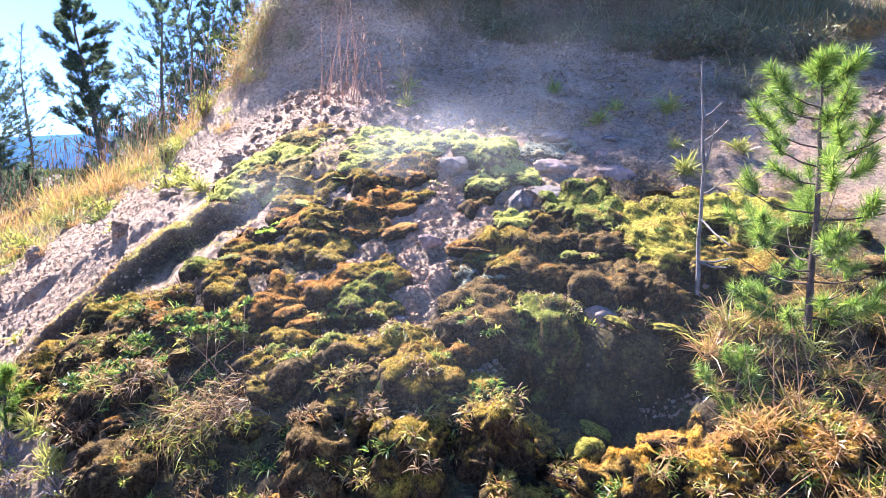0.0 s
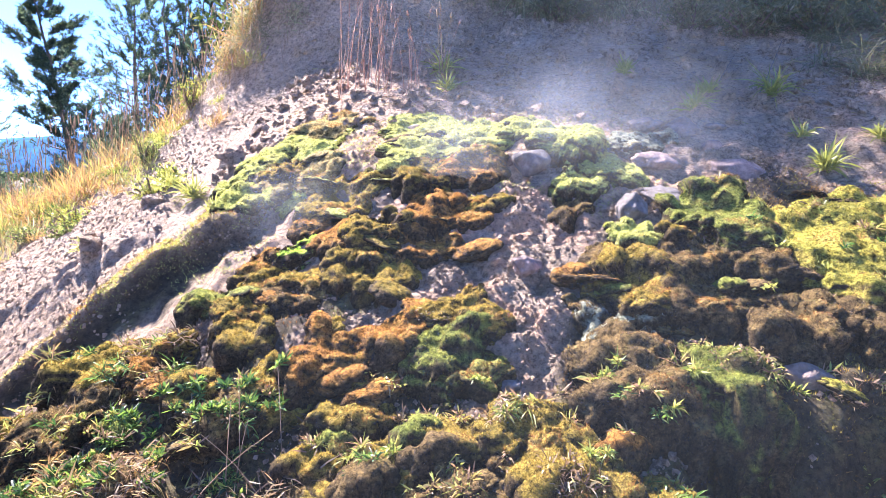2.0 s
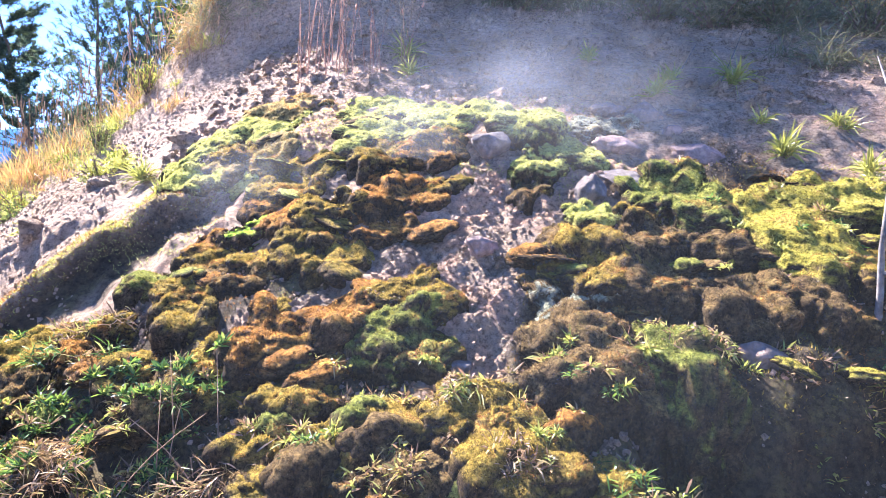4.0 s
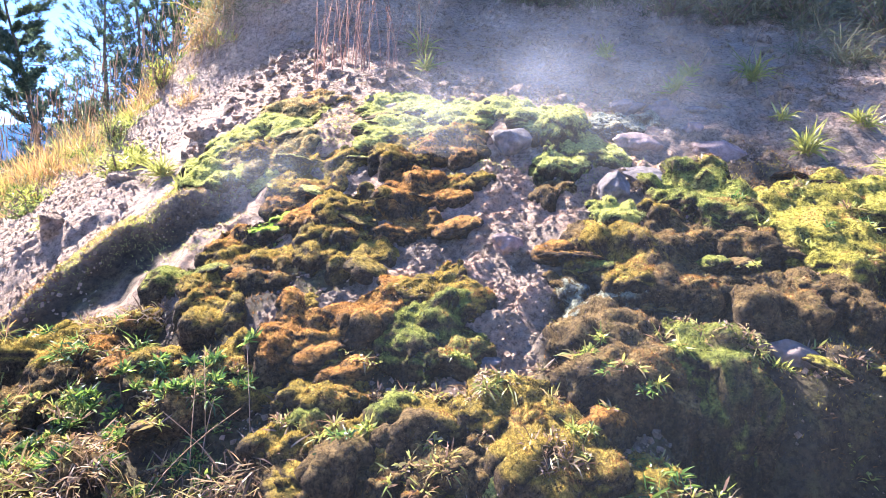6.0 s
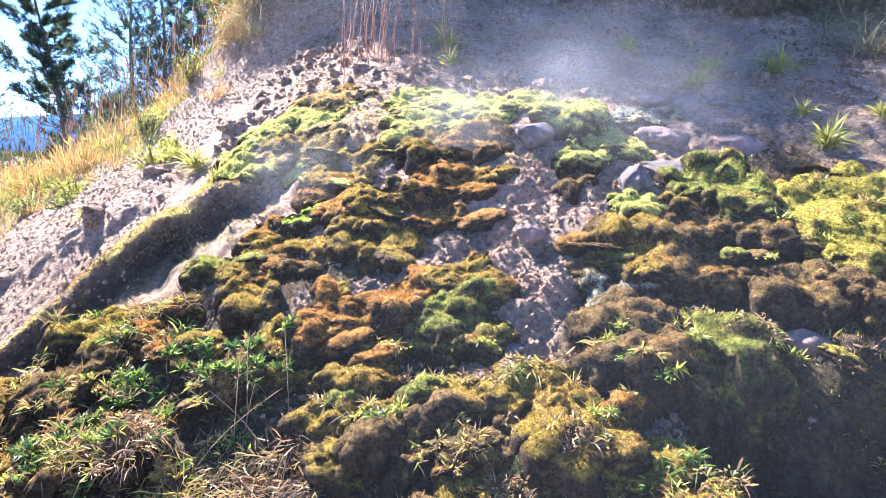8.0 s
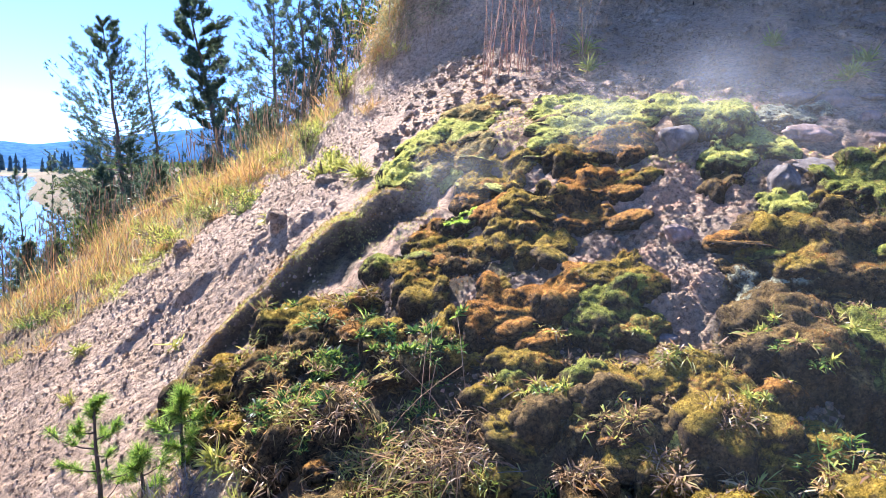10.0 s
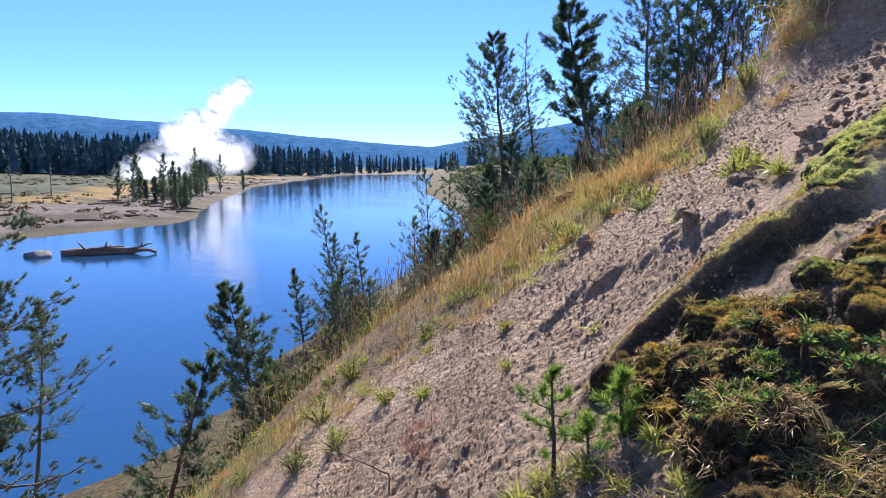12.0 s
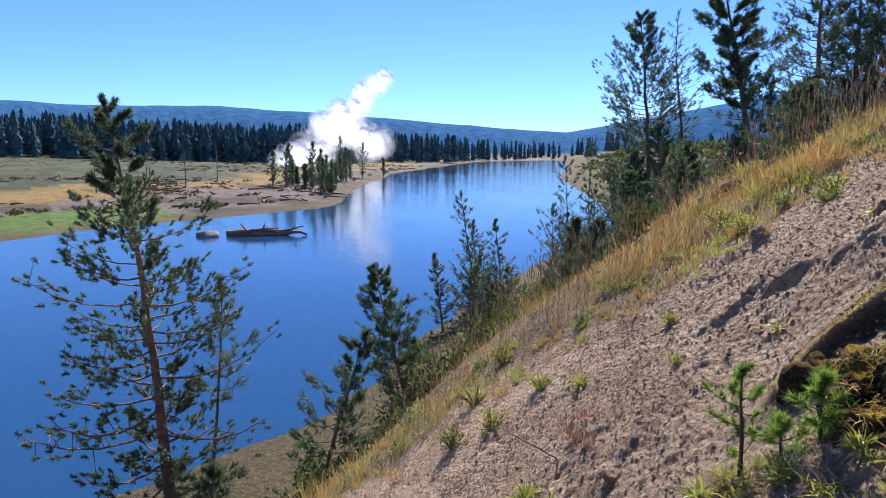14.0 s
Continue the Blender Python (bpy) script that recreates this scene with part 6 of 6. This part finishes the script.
# ---- young pines and dead wood near the path ----
YOUNG = "light green pine sapling"
MAT_TWIG = plain("sapling_bark", (0.045, 0.03, 0.02), (0.14, 0.10, 0.07), 12, 0.9, 0.6, 0.006, 60)
pine(901, 1.30, 2.54, 1.24, "young pine with bright green needle tufts", (0.0, 0.08), trunk=0.014, crown=0.12, reach=0.34, limbs=34, tufts=4, tuft=0.070, per=210, fat=0.0034, spread=0.9, top=1.05, needle=MAT_NEEDLE_YOUNG, bark=MAT_TWIG, sink=0.02, name="pine_sapling", category="young tree")
pine(902, -2.31, 2.47, 0.49, YOUNG + " beside the bare slope", (-0.04, 0.02), trunk=0.008, crown=0.2, reach=0.5, limbs=12, tufts=3, tuft=0.040, per=150, fat=0.0026, needle=MAT_NEEDLE_YOUNG, bark=MAT_TWIG, sink=0.01, name="pine_sapling", category="young tree")
pine(903, -2.06, 2.60, 0.28, YOUNG + " at the foot of the mound", (-0.05, 0.0), trunk=0.006, crown=0.15, reach=0.4, limbs=9, tufts=2, tuft=0.06, per=120, fat=0.0028, needle=MAT_NEEDLE_YOUNG, bark=MAT_TWIG, sink=0.0, name="pine_sapling", category="young tree")
pine(904, -2.17, 2.52, 0.18, YOUNG + " at the foot of the mound", (-0.05, 0.0), trunk=0.005, crown=0.1, reach=0.5, limbs=7, tufts=2, tuft=0.055, per=110, fat=0.0028, needle=MAT_NEEDLE_YOUNG, bark=MAT_TWIG, sink=0.0, name="pine_sapling", category="young tree")
pine(905, 0.98, 2.42, 0.26, YOUNG + " under the larger one", (0.1, 0.0), trunk=0.006, crown=0.1, reach=0.5, limbs=8, tufts=2, tuft=0.06, per=110, fat=0.0028, needle=MAT_NEEDLE_YOUNG, bark=MAT_TWIG, sink=0.0, name="pine_sapling", category="young tree")

for seed, x, y, h in ((906, -1.33, 1.98, 0.19), (907, -1.13, 1.89, 0.21)):
    pine(seed, x, y, h, YOUNG + " at the foot of the mound", (0.02, 0.0), trunk=0.006, crown=0.1, reach=0.42, limbs=9, tufts=2, tuft=0.06, per=130, fat=0.0028, needle=MAT_NEEDLE_YOUNG, bark=MAT_TWIG, sink=0.0, name="pine_sapling", category="young tree")


def stick(seed, points, radius, label, name="dead_stick", twigs=0, material=None):
    """A bent stick with broken side twigs."""
    rng = np.random.default_rng(seed)
    pts = np.array(points, float)
    q = np.linspace(0, len(pts) - 1, 12)
    fine = np.stack([np.interp(q, np.arange(len(pts)), pts[:, k]) for k in range(3)], -1)
    fine = fine + rng.normal(0, radius * 0.2, fine.shape)
    root = part(name, mesh_np(name, *tube(fine, radius * np.linspace(1, 0.35, 12), 6), True), material or MAT_DEADWOOD)
    span = np.linalg.norm(pts[-1] - pts[0])
    for _ in range(twigs):
        i = rng.integers(2, 10)
        d = unit(rng.normal(0, 1, 3) + np.array([0, -0.3, 0.2]))
        ln = span * rng.uniform(0.08, 0.28)
        part("twig", mesh_np("twig", *tube(np.array([fine[i], fine[i] + d * ln * 0.5, fine[i] + d * ln + np.array([0, 0, 0.02])]), radius * np.array([0.5, 0.4, 0.2]), 4), True), material or MAT_DEADWOOD, root)
    return tagged(root, label, "dead wood")


stick(911, [(1.00, 2.95, 1.20), (0.975, 2.94, 1.45), (0.96, 2.91, 1.85), (0.895, 2.855, 2.27)], 0.012, "dead grey upright stem with broken twigs", "dead_sapling", 8)
stick(912, [(-0.19, 2.70, 1.02), (-0.12, 2.62, 0.97), (-0.05, 2.56, 0.93)], 0.012, "dark flat piece of dead wood in the mud", twigs=0, material=MAT_BARK)
stick(913, [(-0.93, 2.36, 0.75), (-0.86, 2.33, 0.735), (-0.76, 2.34, 0.75)], 0.002, "thin pale bent twig", twigs=0)
stick(915, [(1.2, 4.75, 2.35), (1.28, 4.8, 2.52), (1.33, 4.8, 2.68)], 0.004, "thin dry stem on the slope", twigs=1)
stick(916, [(0.95, 4.82, 2.36), (1.03, 4.85, 2.5), (1.08, 4.86, 2.6)], 0.003, "thin dry stem on the slope", twigs=0)
stick(917, [(-3.4, 2.45, -0.25), (-3.35, 2.42, -0.1), (-3.45, 2.3, -0.02), (-3.6, 2.2, 0.05)], 0.006, "bare dark twig on the slope", twigs=7, material=MAT_BARK)
stick(918, [(-5.60, 6.78, 0.93), (-5.28, 7.15, 1.265), (-4.94, 7.47, 1.57)], 0.085, "weathered fallen log along the grassy ridge", "fallen_log", 0, MAT_BARK)
stick(919, [(-5.96, 5.61, 0.23), (-6.07, 6.23, 0.45), (-6.2, 6.75, 0.58)], 0.035, "thin fallen log on the ridge", "fallen_log", 3, MAT_BARK)

# ---- the river and its far bank ----
for seed, a, b, r in ((921, (-55.5, 14.5, 0.12), (-52.0, 20.4, 0.15), 0.33), (922, (-55.2, 15.2, 0.3), (-52.6, 19.6, 0.35), 0.25), (923, (-53.3, 18.2, 0.2), (-52.0, 20.0, 0.8), 0.14), (924, (-54.4, 15.0, 0.35), (-53.6, 18.4, 0.6), 0.2)):
    stick(seed, [(a[0], a[1], WATER + a[2]), ((a[0] + b[0]) / 2, (a[1] + b[1]) / 2, WATER + (a[2] + b[2]) / 2 + 0.05), (b[0], b[1], WATER + b[2])], r, "dark driftwood log stranded in the river", "driftwood", 3, MAT_BARK)
MAT_BOULDER = plain("bank_boulder", (0.12, 0.11, 0.10), (0.30, 0.28, 0.26), 1.2, 0.9, 0.6, 0.05, 9)
for seed, x, y, w, h in ((931, -56.0, 13.0, 2.0, 0.9), (932, -31.0, 33.0, 2.2, 1.6), (933, -32.6, 33.6, 2.6, 1.4), (934, -29.6, 31.8, 1.6, 1.0), (935, -34.0, 36.0, 2.2, 1.2)):
    ob = rock(seed, x, y, w, w * 0.8, h, MAT_BOULDER, "dark rounded boulder at the water's edge", 0.2, seed, 0.8, "boulder", "boulder")
    ob.location.z = max(ob.location.z, WATER + 0.1)
rng = np.random.default_rng(938)
for k in range(26):
    q = rng.uniform(0, 1)
    x, y = float(np.interp(q, [0, 0.35, 0.65, 1], [-97, -119, -136, -168])) + rng.normal(-2, 4), float(np.interp(q, [0, 0.35, 0.65, 1], [44, 45, 66, 88])) + rng.normal(0, 2.5)
    h = rng.uniform(4, 11) * (0.7 + 0.4 * q)
    pine(940 + k, x, y, h, "dark conifer on the far bank before the steam", trunk=0.14, crown=0.1, reach=0.15, limbs=44, tufts=4, tuft=0.55, per=6, fat=0.16, ragged=1.2, column=0.25, group="conifers on the far bank")
rng = np.random.default_rng(960)
for k in range(9):
    a, d = rng.uniform(70, 88), rng.uniform(110, 190)
    x, y = -math.sin(radians(a)) * d, math.cos(radians(a)) * d
    z = float(land(np.array(x), np.array(y)))
    h = rng.uniform(3, 7)
    stick(960 + k, [(x, y, z - 0.2), (x + 0.05 * h, y, z + h / 2), (x + 0.03 * h, y, z + h)], 0.12, "bare dead standing trunk on the far meadow", "snag", 3)


def scrub(name, count, place, low, high, material, label, seed, per=26):
    """Low bushes far off, past counting."""
    rng = np.random.default_rng(seed)
    x, y = place(rng, count)
    z = land(x, y)
    n = len(x)
    size = rng.uniform(low, high, n)
    b = np.repeat(np.stack([x, y, z], -1), per, 0)
    s = np.repeat(size, per)
    off = rng.normal(0, 1, (n * per, 3)) * np.array([0.6, 0.6, 0.28])
    off[:, 2] = np.abs(off[:, 2])
    way = unit(rng.normal(0, 1, (n * per, 3)) + np.array([0, 0, 0.6]))
    v, f = blades(rng, b + off * s[:, None], way, 0.55 * s, 0.3 * s)
    return tagged(part(name, mesh_np(name, v, f), material), label, "bushes", kind="stuff")


def on_meadow(rng, n):
    a, d = np.radians(rng.uniform(57, 112, n)), rng.uniform(60, 330, n)
    x, y = -np.sin(a) * d, np.cos(a) * d
    ok = (x < far_bank(y) - 1.5) & (fractal(x / 22, y / 22, 3, 97) > rng.uniform(-0.05, 0.35, n))
    return x[ok], y[ok]


def on_shore(rng, n):
    a, d = np.radians(rng.uniform(26, 52, n)), rng.uniform(55, 330, n)
    x, y = -np.sin(a) * d, np.cos(a) * d
    ok = x > near_bank(y) + 1
    return x[ok], y[ok]


MAT_HEATH = leafy("dry_scrub", [(0.0, (0.045, 0.038, 0.02)), (0.6, (0.11, 0.085, 0.04)), (1.0, (0.19, 0.15, 0.07))], 0.25, 0.0)
rng = np.random.default_rng(975)
x, y = on_meadow(rng, 900)
litter = []
for px, py in zip(x, y):
    a, ln = rng.uniform(0, math.pi), rng.uniform(0.8, 4.0)
    end = np.array([px + ln * math.cos(a), py + ln * math.sin(a)])
    z0, z1 = float(land(np.array(px), np.array(py))), float(land(end[0], end[1]))
    litter.append(tube(np.array([(px, py, z0 + 0.1), ((px + end[0]) / 2, (py + end[1]) / 2, (z0 + z1) / 2 + 0.2), (end[0], end[1], z1 + 0.15)]), np.array([0.16, 0.13, 0.06]), 5))
tagged(part("fallen_timber", mesh_np("fallen_timber", *joined(litter), True), MAT_BARK), "dark fallen timber strewn on the gravel flats", "dead wood", kind="stuff")
scrub("meadow_bushes", 2300, on_meadow, 0.25, 0.8, MAT_HEATH, "low brownish scrub on the far meadow", 971)
scrub("shore_bushes", 900, on_shore, 0.5, 1.6, MAT_SHRUB, "bushes on the near shore beyond the pines", 972)


# ---- steam ----
def steam_material(name, thickness, scale, tint, low, high):
    """Drifting droplets: dense at a puff's heart, thinning to nothing at its rim as the camera sees it."""
    m, nt, p, out = shader(name)
    d, t, clear = nt.nodes.new("ShaderNodeBsdfDiffuse"), nt.nodes.new("ShaderNodeBsdfTranslucent"), nt.nodes.new("ShaderNodeBsdfTransparent")
    d.inputs[0].default_value = t.inputs[0].default_value = (*tint, 1)
    a, b = nt.nodes.new("ShaderNodeMixShader"), nt.nodes.new("ShaderNodeMixShader")
    a.inputs[0].default_value = 0.65
    nt.links.new(d.outputs[0], a.inputs[1]), nt.links.new(t.outputs[0], a.inputs[2])
    tc, flat, far = nt.nodes.new("ShaderNodeTexCoord"), nt.nodes.new("ShaderNodeVectorMath"), nt.nodes.new("ShaderNodeVectorMath")
    flat.operation, far.operation = "MULTIPLY", "LENGTH"
    flat.inputs[1].default_value = (1, 0, 1)
    nt.links.new(tc.outputs["Object"], flat.inputs[0]), nt.links.new(flat.outputs[0], far.inputs[0])
    heart = ramp(nt, far.outputs["Value"], [(0.15, (1, 1, 1)), (0.55, (0.45, 0.45, 0.45)), (0.95, (0, 0, 0))])
    where = nt.nodes.new("ShaderNodeNewGeometry")
    n = nt.nodes.new("ShaderNodeTexNoise")
    n.inputs["Scale"].default_value, n.inputs["Detail"].default_value, n.inputs["Roughness"].default_value = scale, 5, 0.6
    nt.links.new(where.outputs["Position"], n.inputs["Vector"])
    dens = ramp(nt, n.outputs["Fac"], [(low, (0, 0, 0)), (high, (thickness, thickness, thickness))])
    nt.links.new(blend(nt, 1.0, dens, heart, "MULTIPLY"), b.inputs[0])
    nt.links.new(clear.outputs[0], b.inputs[1]), nt.links.new(a.outputs[0], b.inputs[2])
    nt.links.new(b.outputs[0], out.inputs[0])
    return m


def puff(name, seed, x, y, z, r, material, label, stretch=(1, 1, 1), turn=0.0, rough=0.25):
    v, f = BALLS[4]
    # only the half shell towards the camera is kept
    f = f[v[f].mean(1)[:, 1] < 0.02]
    n = noise3(v * 1.7 + seed, seed) + 0.5 * noise3(v * 4.1 + seed, seed + 1) + 0.3 * noise3(v * 9.0 + seed, seed + 2)
    ob = part(name, mesh_np(name, v * (1 + rough * n)[:, None], f, True), material)
    ob.matrix_basis = Matrix.LocRotScale((x, y, z), Euler((0, 0, turn)), (r * stretch[0], r * stretch[1], r * stretch[2]))
    ob.visible_shadow = False
    return tagged(ob, label, "steam", kind="stuff")


MAT_PLUME = steam_material("steam_white", 1.0, 0.13, (0.68, 0.70, 0.74), 0.20, 0.42)
across, foot = np.array([0.488, 0.873]), np.array([-236.0, 134.0])
rng = np.random.default_rng(31)
for k in range(21):
    f = (k + rng.uniform(0, 0.6)) / 13 if k < 13 else (k - 13 + rng.uniform(0, 0.5)) / 8
    if k < 13:                                        # the broad cloud low over the bank
        side, up, size = -46 + 41 * f, 3 + (4 + 15 * math.sin(math.pi * min(1, 1.15 - f))) * rng.uniform(0, 1), rng.uniform(6.5, 10)
    else:                                             # the column that rises and drifts
        side, up, size = -25 + 22 * f + rng.normal(0, 2.5), 18 + 21 * f, rng.uniform(6.5, 9) * (1 - 0.35 * f)
    px, py = foot + across * side
    # each puff is turned to face the camera
    puff("steam_plume", 31 + k, px, py, WATER + up, size, MAT_PLUME, "tall white steam plume over the far river bank", (1, 0.7, 1), radians(60.8), 0.7)
MAT_WISP = steam_material("steam_thin", 0.12, 1.5, (0.88, 0.93, 1.0), 0.40, 0.72)
MAT_ALOFT = steam_material("steam_aloft", 0.035, 1.1, (0.88, 0.93, 1.0), 0.40, 0.72)
for k, (x, y, z, r, wide) in enumerate(((-0.6, 4.0, 1.95, 0.40, 1.5), (0.3, 4.6, 2.6, 0.60, 1.3), (-0.9, 5.0, 2.8, 0.70, 1.3), (-1.35, 3.7, 1.65, 0.32, 1.6), (0.3, 5.3, 3.3, 0.45, 1.0), (-0.2, 3.3, 1.95, 0.42, 2.0), (-1.5, 4.6, 2.35, 0.45, 1.2), (0.6, 4.9, 2.7, 0.5, 1.6))):
    puff("steam_wisp", 61 + k, x, y, z, r, MAT_ALOFT if y > 4.2 else MAT_WISP, "thin drifting steam over the warm mound", (wide, 0.5, 0.8))
# added haze sheet: lifts the darks as steam and lens glare do
MAT_VEIL = steam_material("haze_veil", 0.0085, 0.8, (0.72, 0.86, 1.0), 0.15, 0.60)
puff("steam_wisp", 75, 0.0, 2.75, 1.45, 1.9, MAT_VEIL, "added sheet for steam haze and lens glare before the mound", (1.25, 0.3, 0.75))
